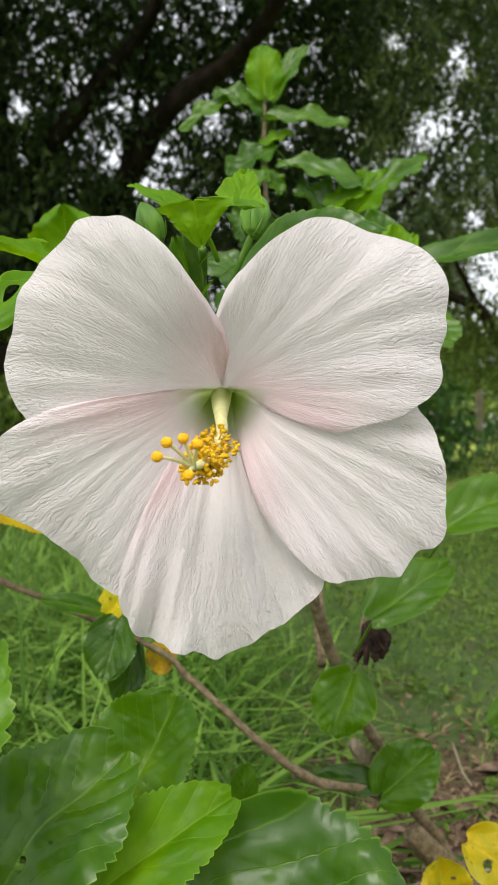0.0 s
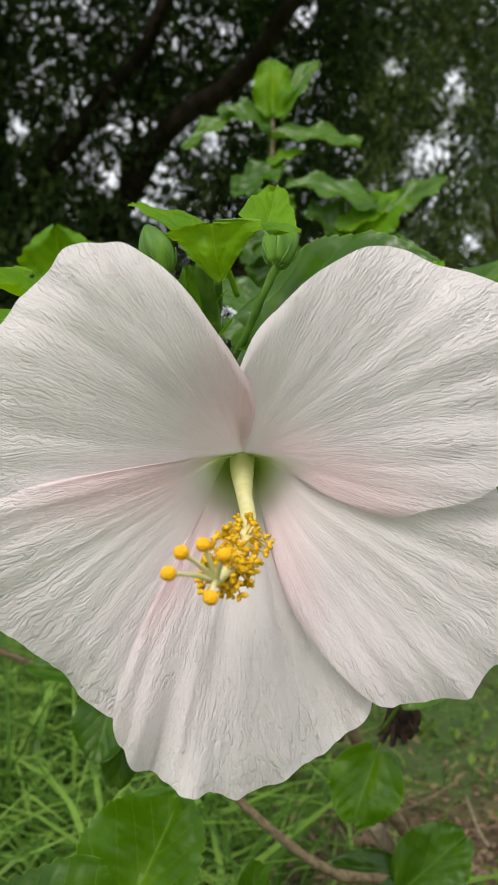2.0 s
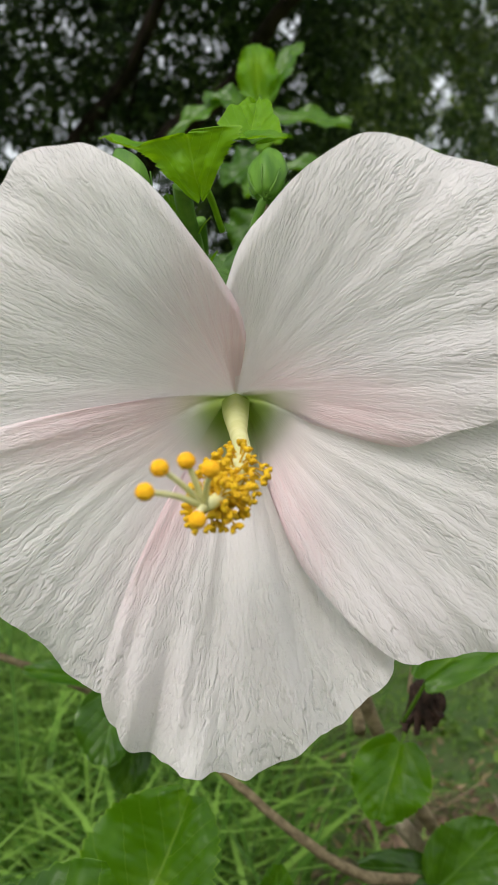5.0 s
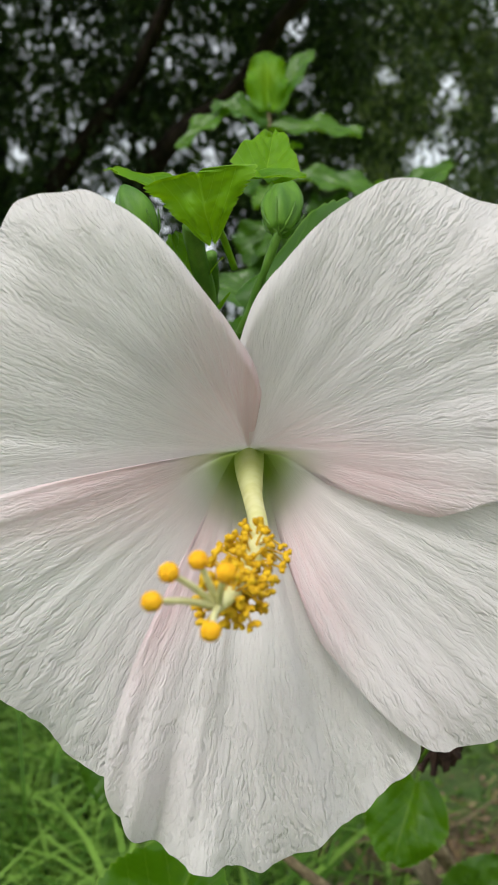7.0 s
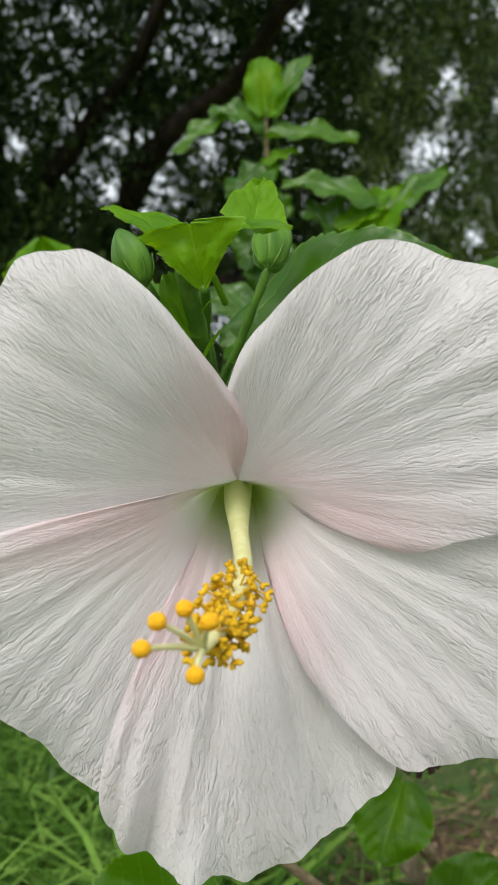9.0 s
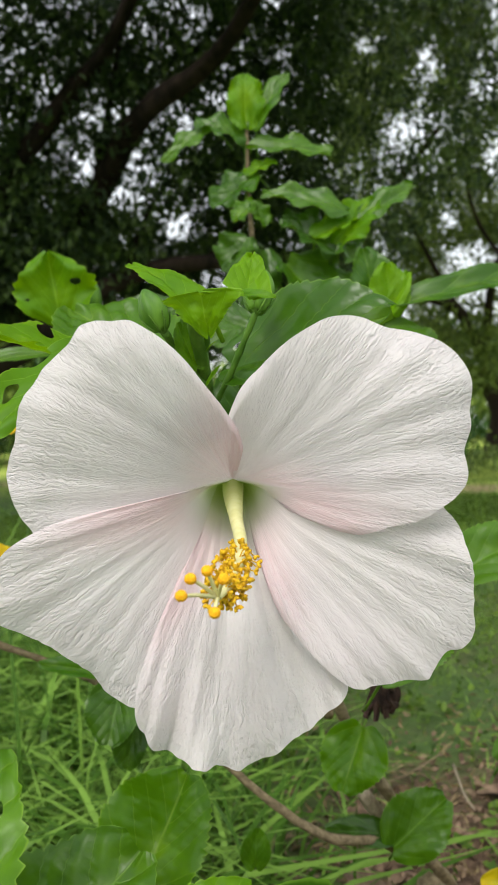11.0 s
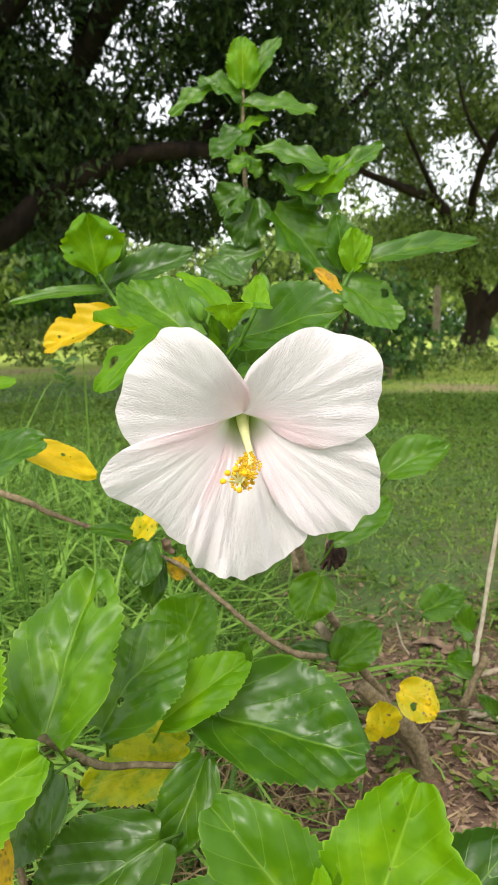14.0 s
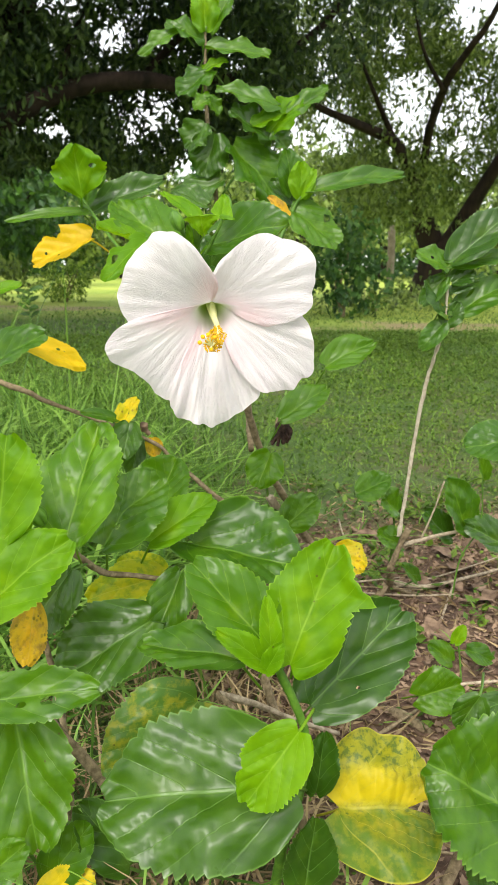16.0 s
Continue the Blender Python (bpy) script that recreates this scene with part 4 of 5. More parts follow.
# stems
twig("stem", bush, [(0.2050, 0.5800, -0.0200), (0.1473, 0.5600, 0.0966), (0.1148, 0.5400, 0.1462), (0.0908, 0.5200, 0.1928), (0.0682, 0.5000, 0.2325), (0.0442, 0.4700, 0.2935), (0.0254, 0.4300, 0.3619), (0.0078, 0.3700, 0.4255)], 0.005, 0.003, BARK)
twig("branch", bush, [(0.1079, 0.5300, 0.1423), (0.0819, 0.5100, 0.1689), (0.0447, 0.4900, 0.1843), (0.0120, 0.4850, 0.2080), (-0.0200, 0.4850, 0.2370), (-0.0400, 0.4830, 0.2560), (-0.0530, 0.4800, 0.2700), (-0.0930, 0.4850, 0.2880)], 0.0034, 0.0018, BARK)
twig("trunk", bush, [(0.2150, 0.6000, -0.0200), (0.1994, 0.5800, -0.0207), (0.1839, 0.5600, 0.0399), (0.1573, 0.5450, 0.0837), (0.1295, 0.5300, 0.1137), (0.1127, 0.5200, 0.1355)], 0.0125, 0.006, BARK, knots=0.7)
twig("stub", bush, [(0.0923, 0.5300, 0.1611), (0.0813, 0.5250, 0.1819), (0.0718, 0.5200, 0.1979)], 0.0056, 0.004, PALE_BARK, knots=0.8)
twig("branch", bush, [(-0.2420, 0.4900, 0.3480), (-0.2040, 0.5000, 0.3310), (-0.1810, 0.5000, 0.3220), (-0.1670, 0.5000, 0.3140), (-0.1240, 0.5000, 0.2970), (-0.0930, 0.4850, 0.2880)], 0.0033, 0.0019, BARK)
twig("stem", bush, [(0.0481, 0.5000, 0.2574), (0.0499, 0.6200, 0.3711), (0.0297, 0.7100, 0.5042), (0.0157, 0.7550, 0.6545), (0.0155, 0.7550, 0.7164), (0.0150, 0.7550, 0.7371)], 0.0038, 0.0016, BARK)
twig("branch", bush, [(0.0273, 0.7200, 0.5301), (0.0555, 0.7400, 0.5700), (0.0893, 0.7450, 0.6153), (0.1042, 0.7350, 0.6388)], 0.0016, 0.0012, STEM_GREEN)
twig("branch", bush, [(0.0372, 0.5000, 0.3549), (0.0720, 0.5300, 0.4563), (0.0961, 0.5500, 0.5087), (0.1055, 0.5500, 0.5243)], 0.003, 0.0016, STEM_GREEN)
twig("branch", bush, [(-0.0081, 0.4200, 0.3692), (-0.0191, 0.3300, 0.4613), (-0.0188, 0.3100, 0.4760), (-0.0184, 0.3000, 0.4828)], 0.0028, 0.0016, STEM_GREEN)
twig("branch", bush, [(-0.0169, 0.4200, 0.3968), (-0.0785, 0.5000, 0.4581), (-0.1252, 0.5800, 0.5162), (-0.1325, 0.5800, 0.5374)], 0.0018, 0.0012, STEM_GREEN)
twig("flower_stalk", bush, [(-0.0151, 0.3100, 0.4530), (-0.0092, 0.3020, 0.4640), (-0.0030, 0.2945, 0.4768), (0.0011, 0.2914, 0.4858)], 0.0013, 0.0012, STEM_GREEN)
twig("shoot", bush, [(-0.0190, 0.3000, 0.4592), (-0.0191, 0.2750, 0.4673), (-0.0201, 0.2620, 0.4748), (-0.0202, 0.2560, 0.4772)], 0.0028, 0.0020, STEM_GREEN)
twig("flower_stalk", bush, [HEART + Vector((0.004, 0.060, 0.018)), HEART + Vector((0.006, 0.085, 0.018)), HEART + Vector((0.012, 0.12, 0.0))], 0.003, 0.002, STEM_GREEN)
twig("dead_stalk", bush, [(0.0769, 0.4700, 0.3128), (0.0692, 0.4550, 0.3011), (0.0666, 0.4500, 0.2928)], 0.0012, 0.0012, BARK)
# crown of young leaves and buds behind the flower
leaf(bush, "bright", (-0.0158, 0.2520, 0.4722), (-0.0180, 0.2440, 0.4842), 0.0265, face=(-0.15, -0.96, -0.2), fold=0.2, form="fan", arch=0.02)
leaf(bush, "bright", (-0.0036, 0.2460, 0.4832), (-0.0006, 0.2620, 0.4998), 0.0170, face=(0.1, -0.85, 0.5), form="wedge", fold=0.3, teeth=14, stalk=0)
leaf(bush, "bright", (-0.0170, 0.2620, 0.4805), (-0.0432, 0.2857, 0.5026), 0.0170, face=(0.25, -0.55, 0.8), fold=0.5, stalk=0)
leaf(bush, "bright", (-0.0072, 0.2470, 0.4838), (0.0049, 0.2431, 0.4820), 0.0045, stalk=0)
leaf(bush, "fresh", (-0.0205, 0.2750, 0.4640), (-0.0262, 0.2690, 0.4790), 0.0125, face=(0.5, -0.8, 0.2), fold=0.5, stalk=0)
leaf(bush, "bright", (-0.0176, 0.2750, 0.4578), (-0.0126, 0.2700, 0.4642), 0.0022, stalk=0)
leaf(bush, "bright", (-0.0175, 0.2700, 0.4688), (-0.0138, 0.2650, 0.4717), 0.0015, stalk=0)
bud(bush, (0.0011, 0.2914, 0.4856), (0.0040, 0.3000, 0.5030), 0.0056)
bud(bush, (-0.0309, 0.2620, 0.4756), (-0.0369, 0.2620, 0.4890), 0.0046)
twig("bud_stalk", bush, [(-0.0184, 0.2850, 0.4576), (-0.0262, 0.2750, 0.4686), (-0.0306, 0.2620, 0.4749)], 0.0014, 0.0013, STEM_GREEN)
leaf(bush, "fresh", (-0.0370, 0.3420, 0.4670), (-0.0800, 0.3650, 0.5010), 0.0580, face=(0.15, -0.72, 0.68), heart=0.08)
leaf(bush, "mid", (-0.0080, 0.3120, 0.4690), (0.0490, 0.2840, 0.4825), 0.0470, stalk=0.007, face=(0.0, -0.75, 0.66), holes=((0.25, 0.28, 0.05), (-0.5, 0.08, 0.05)))
leaf(bush, "bright", (-0.0560, 0.3050, 0.4670), (-0.0893, 0.2735, 0.4769), 0.0250, face=(-0.1, -0.6, 0.8), fold=0.6, holes=((0.8, 0.5, 0.10), (-0.85, 0.7, 0.09)))
leaf(bush, "bright", (-0.0560, 0.2600, 0.4700), (-0.0830, 0.2350, 0.4405), 0.0185, teeth=9, face=(-0.3, -0.85, 0.45), holes=((0.6, 0.6, 0.10), (-0.7, 0.3, 0.08), (0.9, 0.25, 0.10)))
leaf(bush, "dark", (0.0020, 0.5000, 0.5113), (-0.0300, 0.5000, 0.5234), 0.0311)
leaf(bush, "dark", (-0.0001, 0.3700, 0.4305), (-0.0041, 0.3650, 0.4747), 0.0372, stalk=0)
leaf(bush, "dark", (0.0072, 0.3700, 0.4518), (0.0288, 0.3700, 0.4753), 0.0277, stalk=0)
# side shoot with a bud
leaf(bush, "bright", (-0.1255, 0.5500, 0.5190), (-0.1310, 0.5350, 0.5690), 0.0560, face=(0.1, -0.9, 0.4), heart=0.0, form="rhomb", teeth=9, holes=((0.55, 0.6, 0.07), (-0.7, 0.45, 0.04)))
leaf(bush, "dark", (-0.1194, 0.6000, 0.5107), (-0.0418, 0.6000, 0.5433), 0.0390)
leaf(bush, "mid", (-0.1256, 0.5800, 0.5066), (-0.2072, 0.5700, 0.4948), 0.0149)
leaf(bush, "golden", (-0.1257, 0.6210, 0.4830), (-0.1908, 0.6300, 0.4520), 0.0480, fold=0.6, holes=((0.2, 0.75, 0.05), (-0.3, 0.55, 0.04), (0.95, 0.5, 0.14), (-0.95, 0.7, 0.12), (-1.0, 0.3, 0.08)))
leaf(bush, "mid", (-0.1264, 0.5900, 0.5167), (-0.1168, 0.5900, 0.5515), 0.0232)
bud(bush, (-0.1110, 0.5800, 0.5330), (-0.1100, 0.5780, 0.5610), 0.0085)
# tall leading shoot
leaf(bush, "bright", (0.0148, 0.7500, 0.7381), (0.0146, 0.7500, 0.7905), 0.0365, droop=0.06, teeth=11, heart=0.06)
leaf(bush, "mid", (0.0213, 0.7500, 0.7382), (0.0538, 0.7500, 0.7911), 0.0248, droop=0.06, teeth=11, heart=0.06)
leaf(bush, "mid", (0.0134, 0.7500, 0.7284), (-0.0328, 0.7500, 0.7471), 0.0337, droop=0.06, teeth=11, heart=0.06)
leaf(bush, "mid", (-0.0149, 0.7500, 0.7401), (-0.0677, 0.7500, 0.7094), 0.0264, droop=0.06, teeth=11, heart=0.06)
leaf(bush, "mid", (0.0186, 0.7500, 0.7200), (0.0964, 0.7500, 0.7147), 0.0325, droop=0.06, teeth=11, heart=0.06)
leaf(bush, "mid", (0.0249, 0.7500, 0.6932), (-0.0212, 0.7500, 0.6645), 0.0416, droop=0.06, teeth=11, heart=0.06)
leaf(bush, "bright", (0.0131, 0.7500, 0.6931), (0.0420, 0.7500, 0.7068), 0.0163, droop=0.06, teeth=11, heart=0.06)
leaf(bush, "mid", (0.1037, 0.7200, 0.6471), (0.0292, 0.7200, 0.6683), 0.0348, droop=0.06, teeth=11, heart=0.06)
leaf(bush, "dark", (0.0924, 0.7200, 0.6103), (0.0458, 0.7200, 0.6431), 0.0467, droop=0.06, teeth=11, heart=0.06)
leaf(bush, "bright", (0.0937, 0.7200, 0.6164), (0.1321, 0.7200, 0.6570), 0.0409, droop=0.06, teeth=11, heart=0.06)
leaf(bush, "mid", (0.1156, 0.7200, 0.6349), (0.1668, 0.7200, 0.6717), 0.0262, droop=0.06, teeth=11, heart=0.06)
leaf(bush, "fresh", (0.0190, 0.7200, 0.6562), (-0.0016, 0.7200, 0.6404), 0.0246, droop=0.06, teeth=11, heart=0.06)
leaf(bush, "mid", (0.0177, 0.7200, 0.6550), (0.0304, 0.7200, 0.6357), 0.0203, droop=0.06, teeth=11, heart=0.06)
leaf(bush, "dark", (0.0117, 0.7200, 0.6247), (-0.0098, 0.7200, 0.5939), 0.0408, droop=0.06, teeth=11, heart=0.06)
leaf(bush, "dark", (0.0245, 0.7200, 0.6125), (0.0105, 0.7200, 0.5617), 0.0513, droop=0.06, teeth=11, heart=0.06)
leaf(bush, "mid", (0.0496, 0.7200, 0.6015), (0.1116, 0.7200, 0.5376), 0.0768, droop=0.06, teeth=11, heart=0.06)
leaf(bush, "dark", (0.0307, 0.7200, 0.5585), (-0.0302, 0.7200, 0.5290), 0.0443, droop=0.06, teeth=11, heart=0.06)
leaf(bush, "bright", (0.0729, 0.7200, 0.6237), (0.1148, 0.7200, 0.6410), 0.0248, droop=0.06, teeth=11, heart=0.06)
leaf(bush, "dark", (0.0989, 0.7200, 0.6177), (0.1187, 0.7200, 0.5992), 0.0367, droop=0.06, teeth=11, heart=0.06)
# shoot at the right of the leader
leaf(bush, "mid", (0.0987, 0.5600, 0.5276), (0.0904, 0.5600, 0.5727), 0.0316)
leaf(bush, "bright", (0.1066, 0.5500, 0.5233), (0.1049, 0.5500, 0.5593), 0.0291)
leaf(bush, "bright", (0.1039, 0.5500, 0.5243), (0.1195, 0.5500, 0.5526), 0.0168)
leaf(bush, "mid", (0.1162, 0.5500, 0.5315), (0.2157, 0.5500, 0.5481), 0.0281)
leaf(bush, "mid", (0.0960, 0.5500, 0.5113), (0.1446, 0.5400, 0.4741), 0.0496, holes=((-0.7, 0.55, 0.09),))
leaf(bush, "orange", (0.0901, 0.5400, 0.5041), (0.0686, 0.5400, 0.5226), 0.0155)
leaf(bush, "dark", (0.0995, 0.5700, 0.5204), (0.0744, 0.5700, 0.5416), 0.0288)
# leaves low on the bush
leaf(bush, "mid", (0.1143, 0.4400, 0.3577), (0.1637, 0.4500, 0.3788), 0.0340)
leaf(bush, "mid", (0.0686, 0.4200, 0.3086), (0.1154, 0.4400, 0.3336), 0.0302)
leaf(bush, "fresh", (0.0647, 0.4700, 0.2612), (0.0497, 0.4600, 0.2276), 0.0386)
leaf(bush, "mid", (0.0865, 0.5000, 0.1706), (0.1220, 0.5000, 0.2013), 0.0414)
leaf(bush, "dark", (0.0907, 0.5100, 0.1730), (0.0454, 0.5100, 0.1791), 0.0201)
leaf(bush, "mid", (-0.0034, 0.4400, 0.1957), (-0.0022, 0.4400, 0.2180), 0.0168)
leaf(bush, "mid", (-0.0930, 0.4800, 0.2980), (-0.1280, 0.4700, 0.3070), 0.0137)
leaf(bush, "dark", (-0.0800, 0.4650, 0.2960), (-0.0870, 0.4550, 0.2630), 0.0314)
leaf(bush, "dark", (-0.0720, 0.4800, 0.2760), (-0.0800, 0.4800, 0.2380), 0.0238)
leaf(bush, "yellow", (-0.0930, 0.4800, 0.2930), (-0.0710, 0.4750, 0.3190), 0.0230, stalk=0, heart=0.0, holes=((0.3, 0.5, 0.04), (-0.9, 0.6, 0.08)))
leaf(bush, "orange", (-0.0570, 0.4860, 0.2760), (-0.0560, 0.4860, 0.2560), 0.0190, stalk=0, heart=0.05)
leaf(bush, "mid", (-0.2110, 0.4300, 0.3620), (-0.1510, 0.4200, 0.3890), 0.0451, face=(0.2,-0.6,0.75))
leaf(bush, "golden", (-0.1740, 0.4570, 0.3775), (-0.1225, 0.4755, 0.3525), 0.0290, fold=0.2, holes=((-0.30, 0.48, 0.045), (-0.38, 0.58, 0.05)))
leaf(bush, "bright", (-0.2000, 0.4200, 0.4260), (-0.1700, 0.4200, 0.4340), 0.0137)
leaf(bush, "yellow", (0.1271, 0.4900, 0.1003), (0.1214, 0.4800, 0.1405), 0.0353, stalk=0, holes=((0.4, 0.6, 0.04), (-0.5, 0.4, 0.03), (1.0, 0.35, 0.09)))
leaf(bush, "yellow", (0.1477, 0.5100, 0.1352), (0.1801, 0.5000, 0.1165), 0.0395, stalk=0, holes=((0.35, 0.42, 0.11), (0.42, 0.7, 0.05), (-0.2, 0.75, 0.03)))
# the low shrub in front
twig("stem", shoot, [(0.0171, 0.1300, -0.0128), (0.0239, 0.1100, 0.0947), (0.0416, 0.1250, 0.1515), (0.0226, 0.1250, 0.2080), (0.0164, 0.1200, 0.2224)], 0.004, 0.002, STEM_GREEN)
twig("stem", shoot, [(-0.0032, 0.2000, 0.0549), (0.0069, 0.2200, 0.1114), (-0.0077, 0.2400, 0.1260)], 0.003, 0.002, BARK)
twig("branch", shoot, [(-0.1216, 0.2400, 0.2528), (-0.1074, 0.2500, 0.2371), (-0.0929, 0.2650, 0.2192), (-0.0703, 0.2800, 0.2097), (-0.0344, 0.3000, 0.1945)], 0.0027, 0.0021, BARK)
twig("branch", shoot, [(-0.1292, 0.2000, 0.1340), (-0.1106, 0.2000, 0.1076), (-0.0906, 0.1900, 0.0857), (-0.0750, 0.1800, 0.0526)], 0.004, 0.0035, BARK)
twig("branch", shoot, [(-0.0055, 0.2400, 0.1246), (0.0272, 0.2500, 0.1064), (0.0569, 0.2600, 0.0852), (0.0982, 0.2700, 0.0626)], 0.003, 0.002, PALE_BARK)
twig("stem", shoot, [(0.13, 0.14, -0.02), (0.158, 0.145, 0.05), (0.17, 0.15, 0.1)], 0.0045, 0.003, BARK)
twig("stem", shoot, [(-0.05, 0.2, -0.02), (-0.052, 0.22, 0.065), (-0.07, 0.24, 0.13)], 0.0045, 0.003, BARK)
twig("stem", shoot, [(-0.12, 0.2, -0.02), (-0.122, 0.22, 0.1), (-0.14, 0.24, 0.2)], 0.0030, 0.0022, BARK)
twig("stem", shoot, [(0.05, 0.24, -0.02), (0.043, 0.26, 0.08), (0.02, 0.28, 0.16)], 0.0045, 0.003, BARK)
twig("stem", shoot, [(0.04, 0.12, -0.02), (0.0455, 0.1225, 0.06), (0.035, 0.125, 0.12)], 0.0045, 0.003, BARK)
twig("stem", shoot, [(0.14, 0.06, -0.02), (0.133, 0.065, 0.04), (0.11, 0.07, 0.08)], 0.0045, 0.003, BARK)
leaf(shoot, "bright", (0.0272, 0.1150, 0.2180), (0.0566, 0.1350, 0.2855), 0.0540, lobe=0.6, face=(-0.25,-0.75,0.6))
leaf(shoot, "dark", (0.0475, 0.1450, 0.1715), (0.1204, 0.1900, 0.2132), 0.0608, holes=((0.45, 0.3, 0.03), (-0.2, 0.62, 0.02)))
leaf(shoot, "fresh", (0.0170, 0.1200, 0.2254), (-0.0293, 0.1400, 0.2750), 0.0449)
leaf(shoot, "mid", (-0.0014, 0.1300, 0.2161), (-0.0611, 0.1600, 0.2129), 0.0374, face=(0,-0.45,0.9), fold=0.5)
leaf(shoot, "bright", (0.0160, 0.1120, 0.2187), (-0.0172, 0.1080, 0.2458), 0.0167)
leaf(shoot, "bright", (0.0164, 0.1150, 0.2196), (0.0132, 0.1200, 0.2601), 0.0134)
leaf(shoot, "bright", (0.0114, 0.1080, 0.2183), (0.0207, 0.1050, 0.2376), 0.0125)
leaf(shoot, "dark", (0.0214, 0.0900, 0.1567), (-0.0848, 0.1100, 0.1363), 0.0934, face=(0, -0.66, 0.75))
leaf(shoot, "bright", (0.0237, 0.0650, 0.2057), (-0.0049, 0.0600, 0.1677), 0.0359, lobe=-0.25)
leaf(shoot, "half", (0.0639, 0.1250, 0.1095), (0.1246, 0.1200, 0.1072), 0.0921, arch=0.1, form="smooth", face=(0,-0.62,0.78), heart=0.24, notch=0.26, holes=((-0.55, 0.3, 0.012), (-0.4, 0.85, 0.012)))
leaf(shoot, "mid", (0.1587, 0.0600, 0.1465), (0.1010, 0.0750, 0.1741), 0.0865)
leaf(shoot, "dark", (0.1413, 0.1000, 0.1985), (0.1293, 0.1000, 0.1782), 0.0216)
leaf(shoot, "mid", (-0.1440, 0.1500, 0.1748), (-0.1282, 0.1200, 0.0977), 0.0632)
leaf(shoot, "mid", (-0.1594, 0.1100, 0.0871), (-0.1330, 0.1100, 0.1108), 0.0251)
leaf(shoot, "olive", (-0.0252, 0.1900, 0.1516), (-0.0839, 0.1600, 0.1123), 0.0696)
leaf(shoot, "dark", (-0.0731, 0.1500, 0.0545), (-0.1056, 0.1500, 0.1044), 0.0365)
leaf(shoot, "mid", (-0.1267, 0.1400, 0.0562), (-0.0977, 0.1400, 0.0969), 0.0310)
leaf(shoot, "yellow", (-0.1308, 0.1300, 0.0529), (-0.0952, 0.1300, 0.0641), 0.0268)
leaf(shoot, "mid", (-0.1600, 0.1250, 0.1985), (-0.0877, 0.1200, 0.2052), 0.0330, holes=((0.25, 0.62, 0.085), (0.3, 0.38, 0.055), (1.0, 0.8, 0.09), (-1.0, 0.45, 0.10), (-1.0, 0.3, 0.06)))
leaf(shoot, "orange", (-0.1359, 0.2000, 0.2245), (-0.1410, 0.1900, 0.1853), 0.0251)
leaf(shoot, "bright", (-0.1643, 0.1650, 0.2390), (-0.1071, 0.1750, 0.2804), 0.0470)
leaf(shoot, "bright", (-0.1535, 0.1800, 0.2821), (-0.1465, 0.2000, 0.3432), 0.0533)
leaf(shoot, "bright", (-0.1395, 0.1850, 0.2778), (-0.1320, 0.1850, 0.3044), 0.0122)
leaf(shoot, "fresh", (-0.1129, 0.2200, 0.2653), (-0.0945, 0.2700, 0.3350), 0.0660, face=(-0.3, -0.6, 0.74), fold=0.2, holes=((0.5, 0.8, 0.08),))
leaf(shoot, "mid", (-0.0949, 0.2700, 0.2418), (-0.0500, 0.3000, 0.2850), 0.0620, face=(-0.2, -0.6, 0.78), fold=0.2, holes=((0.1, 0.25, 0.05), (0.25, 0.42, 0.03)))
leaf(shoot, "bright", (-0.0583, 0.2800, 0.2387), (-0.0070, 0.3030, 0.2647), 0.0354)
leaf(shoot, "fresh", (-0.0571, 0.3500, 0.2419), (-0.0350, 0.3650, 0.2838), 0.0503, face=(0.1, -0.5, 0.85), fold=0.5)
leaf(shoot, "mid", (-0.0225, 0.3000, 0.2320), (0.0640, 0.2750, 0.2128), 0.0800, heart=0.2, face=(0,-0.55,0.8))
leaf(shoot, "patch", (-0.0469, 0.3300, 0.1928), (-0.0868, 0.3200, 0.2036), 0.0280)
leaf(shoot, "patch", (-0.0516, 0.3100, 0.1962), (-0.1103, 0.3000, 0.1818), 0.0396)
leaf(shoot, "mid", (-0.0342, 0.2800, 0.2105), (-0.0548, 0.2600, 0.1659), 0.0349)
leaf(shoot, "dark", (-0.0585, 0.2300, 0.1953), (-0.1230, 0.2100, 0.1620), 0.0600)
leaf(shoot, "dark", (-0.1150, 0.2300, 0.2370), (-0.1480, 0.2250, 0.1930), 0.0480)
leaf(shoot, "fresh", (0.1900, 0.3300, 0.0560), (0.2300, 0.3300, 0.0660), 0.0440, face=(0, -0.85, 0.5), heart=0.2)
leaf(shoot, "dark", (0.2734, 0.3200, 0.0532), (0.2284, 0.3100, 0.0446), 0.0250)
leaf(shoot, "dark", (0.0468, 0.1200, 0.1240), (0.0514, 0.1200, 0.1671), 0.0240)
leaf(shoot, "dark", (0.0371, 0.1000, 0.0690), (0.0429, 0.1000, 0.1218), 0.0331)
leaf(shoot, "olive", (-0.0344, 0.1600, 0.1324), (0.0105, 0.1500, 0.1298), 0.0279)
leaf(shoot, "mid", (-0.1688, 0.2000, 0.0630), (-0.1239, 0.2000, 0.0783), 0.0259)
leaf(shoot, "dark", (0.1530, 0.0800, 0.0805), (0.1285, 0.0800, 0.1191), 0.0324)
